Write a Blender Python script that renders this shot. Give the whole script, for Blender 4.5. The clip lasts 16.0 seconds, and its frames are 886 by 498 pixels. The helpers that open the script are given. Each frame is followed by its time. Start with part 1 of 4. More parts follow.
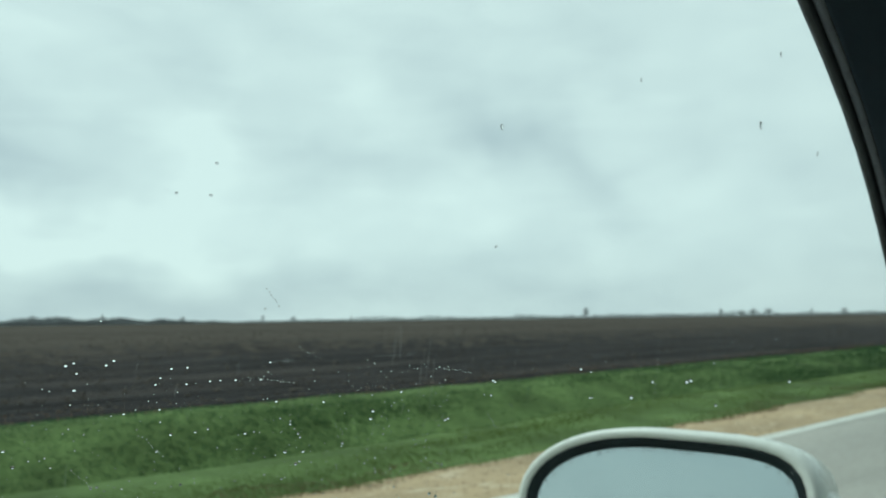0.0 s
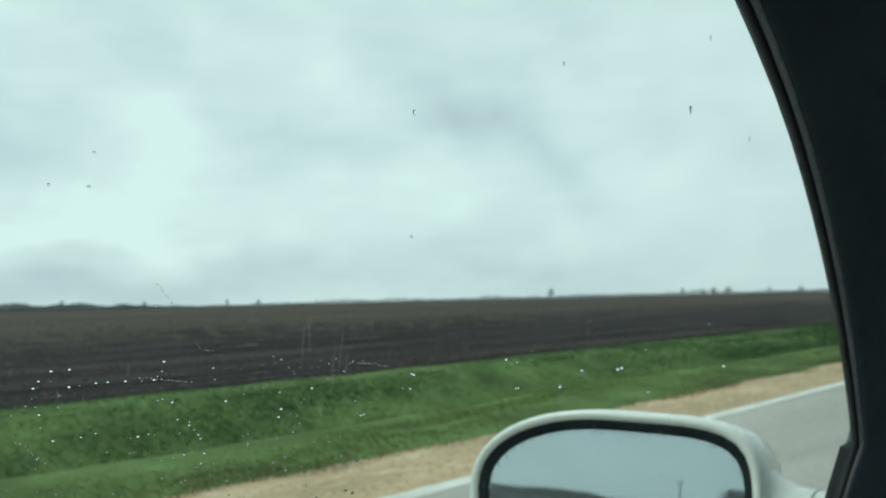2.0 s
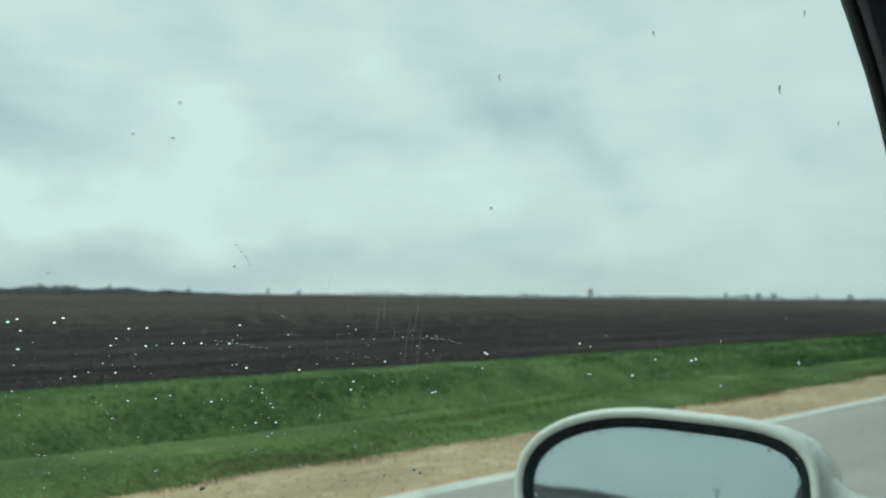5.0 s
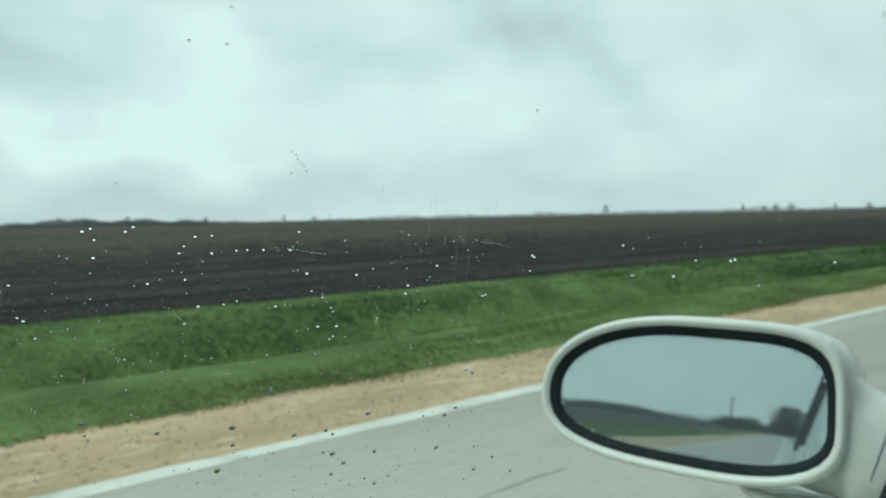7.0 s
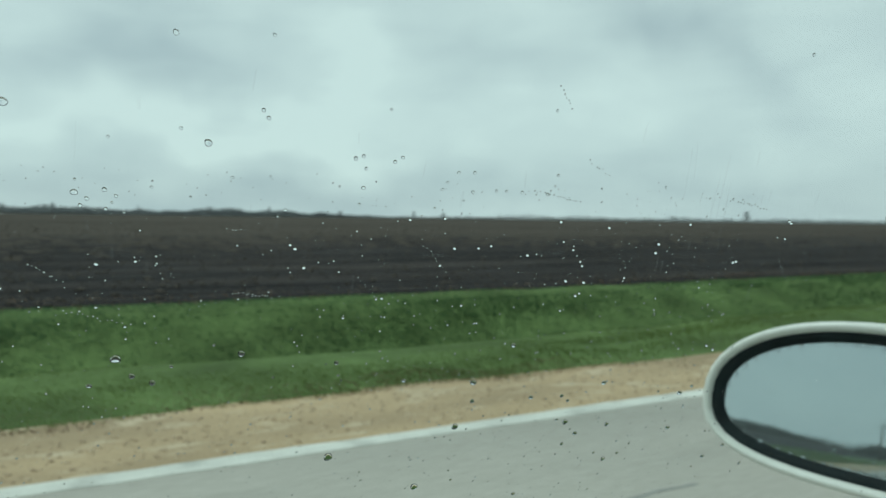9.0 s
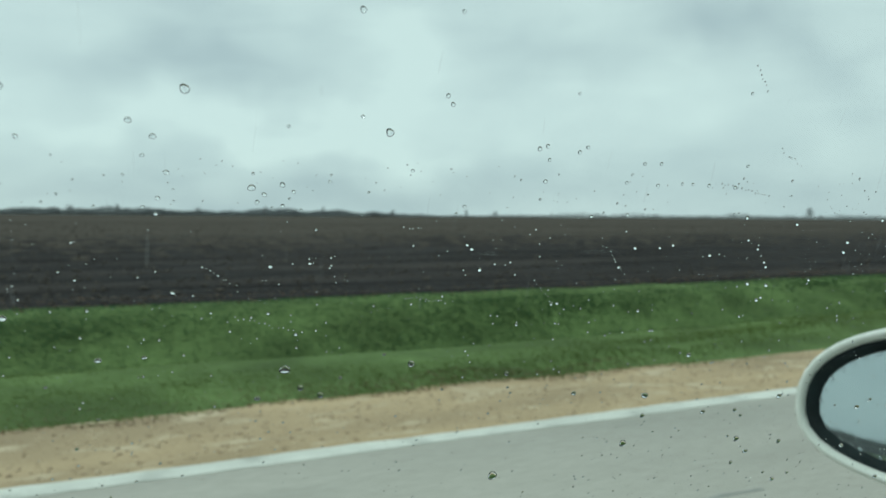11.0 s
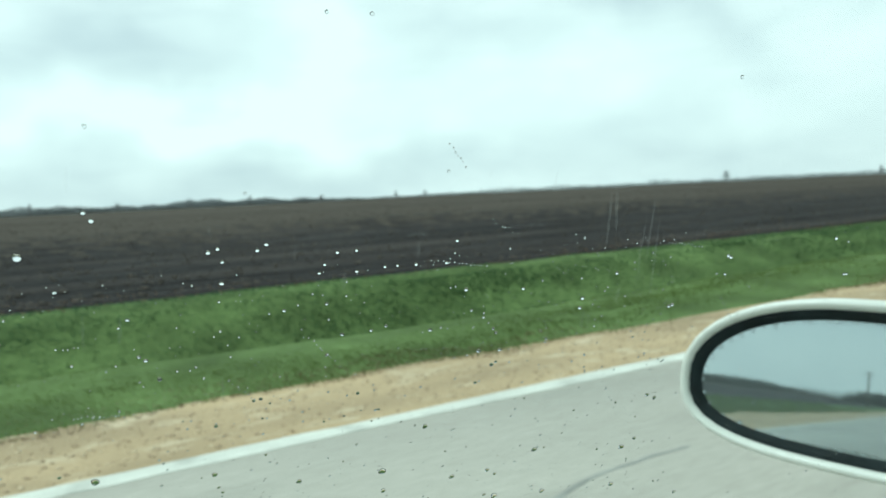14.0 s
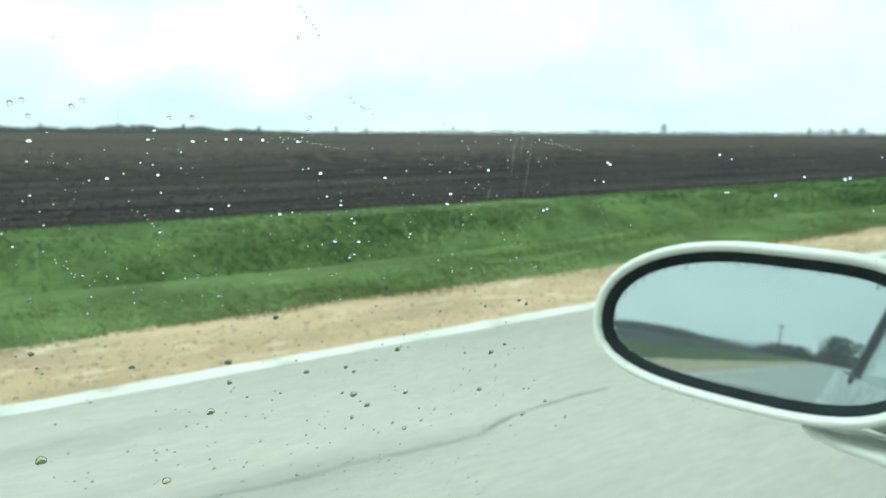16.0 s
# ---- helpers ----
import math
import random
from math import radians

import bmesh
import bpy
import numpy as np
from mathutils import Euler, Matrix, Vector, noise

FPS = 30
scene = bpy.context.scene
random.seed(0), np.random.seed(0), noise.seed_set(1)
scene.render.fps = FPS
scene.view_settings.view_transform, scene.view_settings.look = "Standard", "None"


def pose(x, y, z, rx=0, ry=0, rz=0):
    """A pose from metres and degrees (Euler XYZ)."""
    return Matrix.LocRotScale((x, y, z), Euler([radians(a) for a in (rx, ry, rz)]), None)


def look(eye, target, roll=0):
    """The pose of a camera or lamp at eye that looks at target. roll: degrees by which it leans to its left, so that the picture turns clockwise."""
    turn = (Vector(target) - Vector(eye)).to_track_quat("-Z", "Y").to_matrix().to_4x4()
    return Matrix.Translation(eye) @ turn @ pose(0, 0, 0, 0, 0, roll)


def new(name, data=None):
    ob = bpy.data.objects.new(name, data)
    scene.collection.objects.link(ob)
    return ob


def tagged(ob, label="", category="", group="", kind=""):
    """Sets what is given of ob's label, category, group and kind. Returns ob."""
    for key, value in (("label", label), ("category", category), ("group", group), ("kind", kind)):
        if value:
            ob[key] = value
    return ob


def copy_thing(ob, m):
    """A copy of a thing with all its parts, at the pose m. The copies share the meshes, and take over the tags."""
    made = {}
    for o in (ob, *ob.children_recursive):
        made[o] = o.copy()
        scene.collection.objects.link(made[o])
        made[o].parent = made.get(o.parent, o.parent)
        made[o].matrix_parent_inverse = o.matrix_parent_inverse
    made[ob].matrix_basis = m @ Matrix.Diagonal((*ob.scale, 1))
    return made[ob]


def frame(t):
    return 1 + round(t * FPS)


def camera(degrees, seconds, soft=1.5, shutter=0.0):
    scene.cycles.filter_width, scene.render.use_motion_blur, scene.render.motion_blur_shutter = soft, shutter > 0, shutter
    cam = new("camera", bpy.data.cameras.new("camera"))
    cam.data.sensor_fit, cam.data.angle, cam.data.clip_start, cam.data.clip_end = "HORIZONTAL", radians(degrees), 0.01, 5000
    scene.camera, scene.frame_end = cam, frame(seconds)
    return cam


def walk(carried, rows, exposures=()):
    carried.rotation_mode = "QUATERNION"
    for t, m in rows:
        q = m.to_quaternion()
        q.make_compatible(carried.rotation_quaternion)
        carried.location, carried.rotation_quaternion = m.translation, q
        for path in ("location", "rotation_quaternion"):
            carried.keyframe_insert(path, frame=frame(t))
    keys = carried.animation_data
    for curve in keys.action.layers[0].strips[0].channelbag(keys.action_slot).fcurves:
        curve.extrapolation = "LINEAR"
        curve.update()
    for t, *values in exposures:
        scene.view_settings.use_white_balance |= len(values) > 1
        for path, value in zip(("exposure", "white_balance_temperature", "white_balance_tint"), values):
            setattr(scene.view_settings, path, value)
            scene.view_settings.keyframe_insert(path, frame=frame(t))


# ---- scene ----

# Everything is set out from the car: x is its heading, y its left, z up.

# ---- camera ----
cam = camera(62.2, 16.0, soft=0.95)
cam.data.dof.use_dof = True
cam.data.dof.focus_distance = 0.122
cam.data.dof.aperture_fstop = 40.0
walk(cam, [
    (0.0, pose(-0.0026, -0.0234, 1.1786, 95.502, 0.759, -37.941)),
    (0.5, pose(0.0070, -0.0190, 1.1720, 94.665, 1.103, -38.706)),
    (1.0, pose(0.0151, -0.0170, 1.1682, 93.863, 1.417, -40.126)),
    (1.5, pose(0.0113, -0.0271, 1.1775, 94.282, 1.353, -40.608)),
    (2.0, pose(0.0102, -0.0267, 1.1808, 94.041, 1.383, -40.552)),
    (2.5, pose(0.0156, -0.0317, 1.1784, 93.471, 1.956, -41.077)),
    (3.0, pose(0.0121, -0.0224, 1.1766, 93.059, 1.832, -40.035)),
    (3.2, pose(0.0061, -0.0154, 1.1766, 92.949, 1.492, -39.265)),
    (5.3, pose(0.0081, -0.0155, 1.1759, 93.704, -0.748, -37.673)),
    (5.5, pose(0.0081, -0.0015, 1.1679, 93.134, -0.968, -38.513)),
    (6.0, pose(0.0059, -0.0044, 1.1678, 91.719, -1.002, -38.992)),
    (6.5, pose(0.0147, -0.0132, 1.1739, 90.398, -0.265, -39.589)),
    (7.0, pose(0.0013, -0.0119, 1.1725, 87.622, 1.251, -36.415)),
    (7.3, pose(-0.0198, -0.0112, 1.1660, 86.179, 1.541, -32.552)),
    (7.5, pose(-0.0178, -0.0025, 1.1685, 86.256, 1.200, -29.709)),
    (8.0, pose(-0.0482, 0.0048, 1.1729, 88.446, -0.925, -24.429)),
    (8.5, pose(-0.0310, 0.0014, 1.1676, 88.498, -1.245, -25.226)),
    (8.7, pose(-0.0127, 0.0038, 1.1637, 87.612, -0.767, -26.748)),
    (10.8, pose(-0.0281, 0.0273, 1.1617, 88.206, -0.205, -21.928)),
    (11.0, pose(-0.0262, 0.0265, 1.1625, 87.462, -0.375, -22.412)),
    (11.5, pose(-0.0171, 0.0334, 1.1496, 86.691, -0.492, -25.267)),
    (12.0, pose(-0.0018, 0.0281, 1.1644, 87.547, -0.220, -27.479)),
    (12.5, pose(-0.0084, 0.0202, 1.1685, 90.580, 0.640, -26.995)),
    (13.0, pose(-0.0002, 0.0177, 1.1781, 89.625, 2.575, -26.592)),
    (13.5, pose(0.0140, 0.0121, 1.1833, 87.932, 3.139, -27.615)),
    (14.0, pose(0.0069, 0.0159, 1.1777, 85.793, 2.795, -27.868)),
    (14.5, pose(0.0116, 0.0191, 1.1747, 84.119, 2.588, -28.302)),
    (15.0, pose(0.0152, 0.0144, 1.1741, 83.645, 1.014, -29.630)),
    (15.5, pose(0.0136, 0.0163, 1.1665, 82.439, -0.005, -31.002)),
    (16.0, pose(0.0200, 0.0141, 1.1685, 81.075, -0.276, -32.383)),
], exposures=[
    (0.0, 0.06, 5900, -4), (3.2, 0.09, 5900, -4), (5.5, -0.07, 5900, -4), (6.5, -0.01, 5900, -4), (7.3, 0.15, 5900, -4), (8.0, -0.06, 5900, -4), (8.7, -0.15, 5900, -4),
    (11.0, -0.09, 5900, -4), (12.0, -0.03, 5900, -4), (12.5, -0.19, 5900, -4), (13.0, -0.14, 5900, -4), (13.5, 0.11, 5900, -4), (14.0, 0.43, 5890, -5), (14.5, 0.61, 5880, -6), (15.0, 0.64, 5880, -6), (15.5, 0.62, 5870, -7), (16.0, 0.73, 5900, -6),
])

# ---- light: overcast sky ----
def unit(az, el):
    a, e = radians(az), radians(el)
    return Vector((-math.sin(a) * math.cos(e), math.cos(a) * math.cos(e), math.sin(e)))


SUN_EL, SUN_AZ = 52.0, 60.0
world = bpy.data.worlds.new("overcast_sky")
scene.world = world
world.use_nodes = True
wn, wl = world.node_tree.nodes, world.node_tree.links
wn.clear()


def wmath(op, a, b=None, c=None):
    n = wn.new("ShaderNodeMath")
    n.operation = op
    for k, v in enumerate((a, b, c)):
        if v is None:
            continue
        if isinstance(v, (int, float)):
            n.inputs[k].default_value = v
        else:
            wl.new(v, n.inputs[k])
    return n.outputs[0]


def wvec(op, a, b):
    n = wn.new("ShaderNodeVectorMath")
    n.operation = op
    wl.new(a, n.inputs[0])
    if isinstance(b, Vector):
        n.inputs[1].default_value = b
    else:
        wl.new(b, n.inputs[1])
    return n


coord = wn.new("ShaderNodeTexCoord").outputs["Generated"]
# ragged edges: shift the direction by a soft noise
warp = wn.new("ShaderNodeTexNoise")
warp.inputs["Scale"].default_value = 5.0
warp.inputs["Detail"].default_value = 3.0
wl.new(coord, warp.inputs["Vector"])
centred = wvec("SUBTRACT", warp.outputs["Color"], Vector((0.5, 0.5, 0.5))).outputs[0]
small = wn.new("ShaderNodeVectorMath")
small.operation = "SCALE"
small.inputs["Scale"].default_value = 0.22
wl.new(centred, small.inputs[0])
ragged = wvec("ADD", coord, small.outputs[0]).outputs[0]


def cloud_bank(az, el, wide, high, lean):
    """A soft cloud at a direction, wide and high in degrees, leaning by lean degrees."""
    d = unit(az, el)
    right = Vector((math.cos(radians(az)), math.sin(radians(az)), 0))
    up = right.cross(d)
    c, s = math.cos(radians(lean)), math.sin(radians(lean))
    a, b = (right * c + up * s) / radians(wide), (up * c - right * s) / radians(high)
    off = wvec("SUBTRACT", ragged, d).outputs[0]
    p = wvec("DOT_PRODUCT", off, a).outputs["Value"]
    q = wvec("DOT_PRODUCT", off, b).outputs["Value"]
    r2 = wmath("ADD", wmath("MULTIPLY", p, p), wmath("MULTIPLY", q, q))
    return wmath("POWER", 2.718, wmath("MULTIPLY", r2, -1.0))


grey = None
for az, el, wide, high, lean, much in (
        (-5.0, 11.0, 9.0, 2.3, 0, 0.85), (-48, 2.0, 26, 4.0, 0, 0.45), (-43, 15.5, 11, 4.0, -35, 0.3), (-7, 6.0, 12, 0.9, 0, -0.35), (-18, 17.0, 5, 3.2, -30, 0.45), (-45.5, 13.4, 7, 2.4, -42, 0.55),
        (-30, 13.5, 7, 2.2, -12, 0.35), (-50, 20.0, 6, 2.0, -30, 0.25), (-2, 17.0, 7, 2.5, -15, 0.5),
        (-8, 1.5, 24, 2.6, 0, 0.7), (-60, 12, 9, 2.0, -15, 0.2), (-24, 23, 9, 3, -20, 0.3),
        (-19, 10.5, 4.5, 2.6, 60, -0.45), (-32, 19.5, 5, 2.5, -35, -0.4), (-10, 7.0, 10, 1.6, 0, -0.4), (-40, 8.5, 8, 3, 0, -0.25)):
    g = wmath("MULTIPLY", cloud_bank(az, el, wide, high, lean), much)
    grey = g if grey is None else wmath("ADD", grey, g)
layer = wn.new("ShaderNodeTexNoise")
layer.inputs["Scale"].default_value = 3.2
layer.inputs["Detail"].default_value = 7.0
layer.inputs["Roughness"].default_value = 0.57
layer.inputs["Distortion"].default_value = 0.4
stretch = wn.new("ShaderNodeMapping")
stretch.inputs["Scale"].default_value = (1.0, 1.0, 3.0)
stretch.inputs["Rotation"].default_value = (radians(8), radians(-18), 0)
wl.new(coord, stretch.inputs["Vector"])
wl.new(stretch.outputs[0], layer.inputs["Vector"])
soft_noise = wmath("MULTIPLY", wmath("SUBTRACT", layer.outputs[0], 0.5), 0.85)
fine_layer = wn.new("ShaderNodeTexNoise")
fine_layer.inputs["Scale"].default_value, fine_layer.inputs["Detail"].default_value = 9.0, 6.0
fine_layer.inputs["Distortion"].default_value = 0.6
wl.new(stretch.outputs[0], fine_layer.inputs["Vector"])
wisps = wmath("MULTIPLY", wmath("SUBTRACT", fine_layer.outputs[0], 0.5), 0.6)
amount = wmath("ADD", wmath("ADD", grey, soft_noise), wisps)
ramp = wn.new("ShaderNodeValToRGB")
ramp.color_ramp.elements[0].position, ramp.color_ramp.elements[0].color = 0.0, (0.86, 0.885, 0.855, 1)
ramp.color_ramp.elements[1].position, ramp.color_ramp.elements[1].color = 1.0, (0.545, 0.582, 0.605, 1)
wl.new(wmath("ADD", wmath("MULTIPLY", amount, 0.8), 0.22), ramp.inputs[0])
sky = wn.new("ShaderNodeTexSky")
sky.sky_type, sky.sun_disc = "NISHITA", False
sky.sun_elevation, sky.sun_rotation = radians(SUN_EL), radians(-SUN_AZ)
dim = wn.new("ShaderNodeVectorMath")
dim.operation = "SCALE"
dim.inputs["Scale"].default_value = 0.08
wl.new(sky.outputs[0], dim.inputs[0])
veil = wn.new("ShaderNodeMix")
veil.data_type = "RGBA"
veil.inputs["Factor"].default_value = 0.93
wl.new(dim.outputs[0], veil.inputs[6])
wl.new(ramp.outputs[0], veil.inputs[7])
back = wn.new("ShaderNodeBackground")
back.inputs["Strength"].default_value = 0.98
wl.new(veil.outputs[2], back.inputs["Color"])
wout = wn.new("ShaderNodeOutputWorld")
wl.new(back.outputs[0], wout.inputs["Surface"])

sun_lamp = bpy.data.lights.new("sun", "SUN")
sun_lamp.energy, sun_lamp.angle, sun_lamp.color = 1.4, radians(25), (1.0, 0.97, 0.92)
sun = new("sun", sun_lamp)
sun.matrix_world = look(unit(SUN_AZ, SUN_EL) * 50, (0, 0, 0))


# ---- materials ----
def material(name, base, rough=0.8, metal=0.0, spread=0.25, scale=8.0, bump=0.0, bump_scale=60.0, stretch_by=(1, 1, 1),
             spots=None, spot_scale=1.0, spot_at=(0.5, 0.65), spec=0.5, fine=None):
    """A surface whose colour varies at two scales, with optional spots of a second colour and fine relief."""
    m = bpy.data.materials.new(name)
    m.use_nodes = True
    n, l = m.node_tree.nodes, m.node_tree.links
    b = n["Principled BSDF"]
    b.inputs["Roughness"].default_value = rough
    b.inputs["Metallic"].default_value = metal
    b.inputs["Specular IOR Level"].default_value = spec
    tc = n.new("ShaderNodeTexCoord")
    mp = n.new("ShaderNodeMapping")
    mp.inputs["Scale"].default_value = stretch_by
    l.new(tc.outputs["Object"], mp.inputs["Vector"])

    def noise_at(s, detail):
        t = n.new("ShaderNodeTexNoise")
        t.inputs["Scale"].default_value = s
        t.inputs["Detail"].default_value = detail
        l.new(mp.outputs[0], t.inputs["Vector"])
        return t.outputs[0]

    def mixed(kind, fac, a, c):
        x = n.new("ShaderNodeMix")
        x.data_type, x.blend_type = "RGBA", kind
        if isinstance(fac, float):
            x.inputs["Factor"].default_value = fac
        else:
            l.new(fac, x.inputs["Factor"])
        for k, v in ((6, a), (7, c)):
            if isinstance(v, tuple):
                x.inputs[k].default_value = (*v, 1)
            else:
                l.new(v, x.inputs[k])
        return x.outputs[2]

    def ranged(v, lo, hi, frm=0.3, to=0.7):
        x = n.new("ShaderNodeMapRange")
        for k, w in zip(("From Min", "From Max", "To Min", "To Max"), (frm, to, lo, hi)):
            x.inputs[k].default_value = w
        l.new(v, x.inputs["Value"])
        return x.outputs[0]

    coarse, grain = noise_at(scale, 4), noise_at(scale * 11 if fine is None else fine, 3)
    dark = tuple(c * (1 - spread) for c in base)
    light = tuple(min(1, c * (1 + spread)) for c in base)
    col = mixed("MIX", ranged(coarse, 0.0, 1.0), dark, light)
    col = mixed("MIX", ranged(grain, 0.0, 0.45), col, tuple(c * (1 - 0.8 * spread) for c in base))
    if spots:
        col = mixed("MIX", ranged(noise_at(spot_scale, 3), 0.0, 1.0, *spot_at), col, spots)
    l.new(col, b.inputs["Base Color"])
    l.new(ranged(grain, max(0, rough - 0.1), min(1, rough + 0.1)), b.inputs["Roughness"])
    if bump:
        bp = n.new("ShaderNodeBump")
        bp.inputs["Strength"].default_value = bump
        bp.inputs["Distance"].default_value = 0.02
        l.new(noise_at(bump_scale, 4), bp.inputs["Height"])
        l.new(bp.outputs[0], b.inputs["Normal"])
    return m


def blade_material(name, low, high, rough=0.6, patch=0.0, patch_scale=0.5, leaf=False):
    """Small loose pieces, each with a tone of its own, darker and greyer in broad patches."""
    m = bpy.data.materials.new(name)
    m.use_nodes = True
    n, l = m.node_tree.nodes, m.node_tree.links
    b = n["Principled BSDF"]
    g = n.new("ShaderNodeNewGeometry")
    r = n.new("ShaderNodeValToRGB")
    r.color_ramp.elements[0].color, r.color_ramp.elements[1].color = (*low, 1), (*high, 1)
    l.new(g.outputs["Random Per Island"], r.inputs[0])
    tone = r.outputs[0]
    if patch:
        tc, mp, t, mr, mx = (n.new("ShaderNode" + k) for k in ("TexCoord", "Mapping", "TexNoise", "MapRange", "Mix"))
        mp.inputs["Scale"].default_value = (0.16, 1.0, 1.0)
        t.inputs["Scale"].default_value, t.inputs["Detail"].default_value = patch_scale, 4
        l.new(tc.outputs["Object"], mp.inputs["Vector"])
        l.new(mp.outputs[0], t.inputs["Vector"])
        for k, w in zip(("From Min", "From Max", "To Min", "To Max"), (0.42, 0.66, 0.0, patch)):
            mr.inputs[k].default_value = w
        l.new(t.outputs[0], mr.inputs["Value"])
        mx.data_type = "RGBA"
        mx.inputs[7].default_value = (low[0] * 0.55, low[1] * 0.58, low[2] * 0.62, 1)
        l.new(mr.outputs[0], mx.inputs["Factor"])
        l.new(tone, mx.inputs[6])
        tone = mx.outputs[2]
    l.new(tone, b.inputs["Base Color"])
    b.inputs["Roughness"].default_value = rough
    b.inputs["Specular IOR Level"].default_value = 0.06 if leaf else 0.25
    if leaf:
        tr, mix = n.new("ShaderNodeBsdfTranslucent"), n.new("ShaderNodeMixShader")
        mix.inputs[0].default_value = 0.45
        l.new(tone, tr.inputs["Color"])
        l.new(b.outputs[0], mix.inputs[1])
        l.new(tr.outputs[0], mix.inputs[2])
        l.new(mix.outputs[0], n["Material Output"].inputs["Surface"])
    return m


def clear(name, colour, ior, rough=0.0):
    m = bpy.data.materials.new(name)
    m.use_nodes = True
    b = m.node_tree.nodes["Principled BSDF"]
    b.inputs["Base Color"].default_value = (*colour, 1)
    b.inputs["Roughness"].default_value = rough
    b.inputs["IOR"].default_value = ior
    b.inputs["Transmission Weight"].default_value = 1.0
    return m


ASPHALT = material("worn_wet_asphalt", (0.378, 0.350, 0.300), 0.5, spread=0.24, scale=0.6, bump=0.05, bump_scale=90, stretch_by=(0.25, 1, 1),
                   fine=40, spots=(0.275, 0.258, 0.218), spot_scale=1.3)
PAINT_LINE = material("worn_road_paint", (0.62, 0.61, 0.55), 0.6, spread=0.16, scale=3, bump=0.2, bump_scale=80,
                      spots=(0.38, 0.375, 0.335), spot_scale=4, spot_at=(0.56, 0.74))
GRAVEL = material("tan_gravel", (0.43, 0.315, 0.185), 0.9, spread=0.3, scale=1.2, bump=0.9, bump_scale=55, stretch_by=(0.5, 1, 1),
                  fine=70, spots=(0.54, 0.43, 0.29), spot_scale=6, spot_at=(0.55, 0.7))
VERGE = material("verge_soil_and_grass", (0.115, 0.165, 0.058), 0.95, spread=0.4, scale=1.1, bump=0.8, bump_scale=40, spec=0.1)
SOIL = material("tilled_wet_soil", (0.0220, 0.0192, 0.0190), 0.85, spread=0.75, scale=0.6, bump=1.0, bump_scale=14, stretch_by=(0.10, 1, 1),
                fine=3.5, spots=(0.047, 0.039, 0.035), spot_scale=0.5, spot_at=(0.50, 0.70), spec=0.1)
STUBBLE_FIELD = material("brown_stubble_field", (0.074, 0.062, 0.051), 0.95, spread=0.3, scale=0.05, bump=0.8, bump_scale=4, stretch_by=(0.15, 1, 1), fine=0.6, spec=0.03)
CLOD = blade_material("soil_clods", (0.040, 0.034, 0.032), (0.066, 0.055, 0.048), 0.9)
STUBBLE = blade_material("maize_stubble", (0.06, 0.05, 0.042), (0.095, 0.078, 0.064), 0.9)
GRASS_LOW = blade_material("mown_grass", (0.142, 0.190, 0.060), (0.166, 0.214, 0.072), patch=0.36, patch_scale=1.1, leaf=True)
GRASS_TALL = blade_material("tall_grass", (0.058, 0.116, 0.052), (0.072, 0.134, 0.062), patch=0.34, patch_scale=0.9, leaf=True)
DRY_GRASS = blade_material("dead_grass", (0.15, 0.095, 0.06), (0.27, 0.185, 0.125))
STONE = blade_material("gravel_stones", (0.30, 0.22, 0.14), (0.56, 0.44, 0.30), 0.9)
BARK = material("grey_bark", (0.16, 0.14, 0.12), 0.95, spread=0.35, scale=2)
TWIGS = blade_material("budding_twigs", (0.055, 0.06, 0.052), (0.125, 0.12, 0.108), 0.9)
# bare twigs paled towards blue-grey: the distance haze is painted into them
HAZED_TWIGS = blade_material("hazed_bare_woods", (0.24, 0.256, 0.262), (0.37, 0.387, 0.388), 0.9)
BODY_WHITE = material("white_car_paint", (0.70, 0.71, 0.655), 0.28, spread=0.03, scale=4)
BLACK_TRIM = material("black_textured_plastic", (0.088, 0.122, 0.142), 0.38, spread=0.2, scale=14, bump=0.03, bump_scale=900)
GASKET = material("wet_black_gasket", (0.009, 0.016, 0.017), 0.7, spread=0.4, scale=60, spec=0.2)
SEALANT = material("grey_crack_sealant", (0.270, 0.265, 0.240), 0.6, spread=0.25, scale=6)
RUBBER = material("black_rubber", (0.007, 0.010, 0.011), 0.55, spread=0.3, scale=20)
# lighter than the black trim: the lip's sheen is put into this grey
GREY_TRIM = material("sheen_grey_trim", (0.30, 0.315, 0.32), 0.32, spread=0.2, scale=25, bump=0.1, bump_scale=900)
# unseen lining, lightened so that it bounces daylight onto the pillar
CLOTH = material("grey_bounce_lining", (0.26, 0.265, 0.27), 0.95, spread=0.3, scale=30)
CLEAR_PANE = clear("clear_pane", (0.92, 0.98, 0.97), 1.05)
# opaque: blocks the unseen front windows so the door pane reflects no daylight
OPAQUE_GLASS = material("opaque_dark_glass", (0.01, 0.014, 0.014), 0.04, spread=0.1, scale=3)
STEEL = material("galvanised_steel", (0.14, 0.14, 0.14), 0.5, 0.7, spread=0.25, scale=12)
SIGN_YELLOW = material("weathered_yellow_sheeting", (0.66, 0.36, 0.03), 0.5, spread=0.15, scale=3)
INK = material("black_sign_ink", (0.03, 0.025, 0.02), 0.6, spread=0.2, scale=10)
TIMBER = material("weathered_pole_timber", (0.15, 0.12, 0.095), 0.95, spread=0.3, scale=3)
TYRE = material("tyre_rubber", (0.02, 0.02, 0.02), 0.8, spread=0.2, scale=30)
ALLOY = material("dull_alloy", (0.45, 0.45, 0.45), 0.35, 0.9, spread=0.1, scale=8)
PANE = clear("green_tinted_pane", (0.90, 0.985, 0.965), 1.12)
WATER = clear("rain_water", (1, 1, 1), 1.33)
SILVER = bpy.data.materials.new("mirror_silver")
SILVER.use_nodes = True
_b = SILVER.node_tree.nodes["Principled BSDF"]
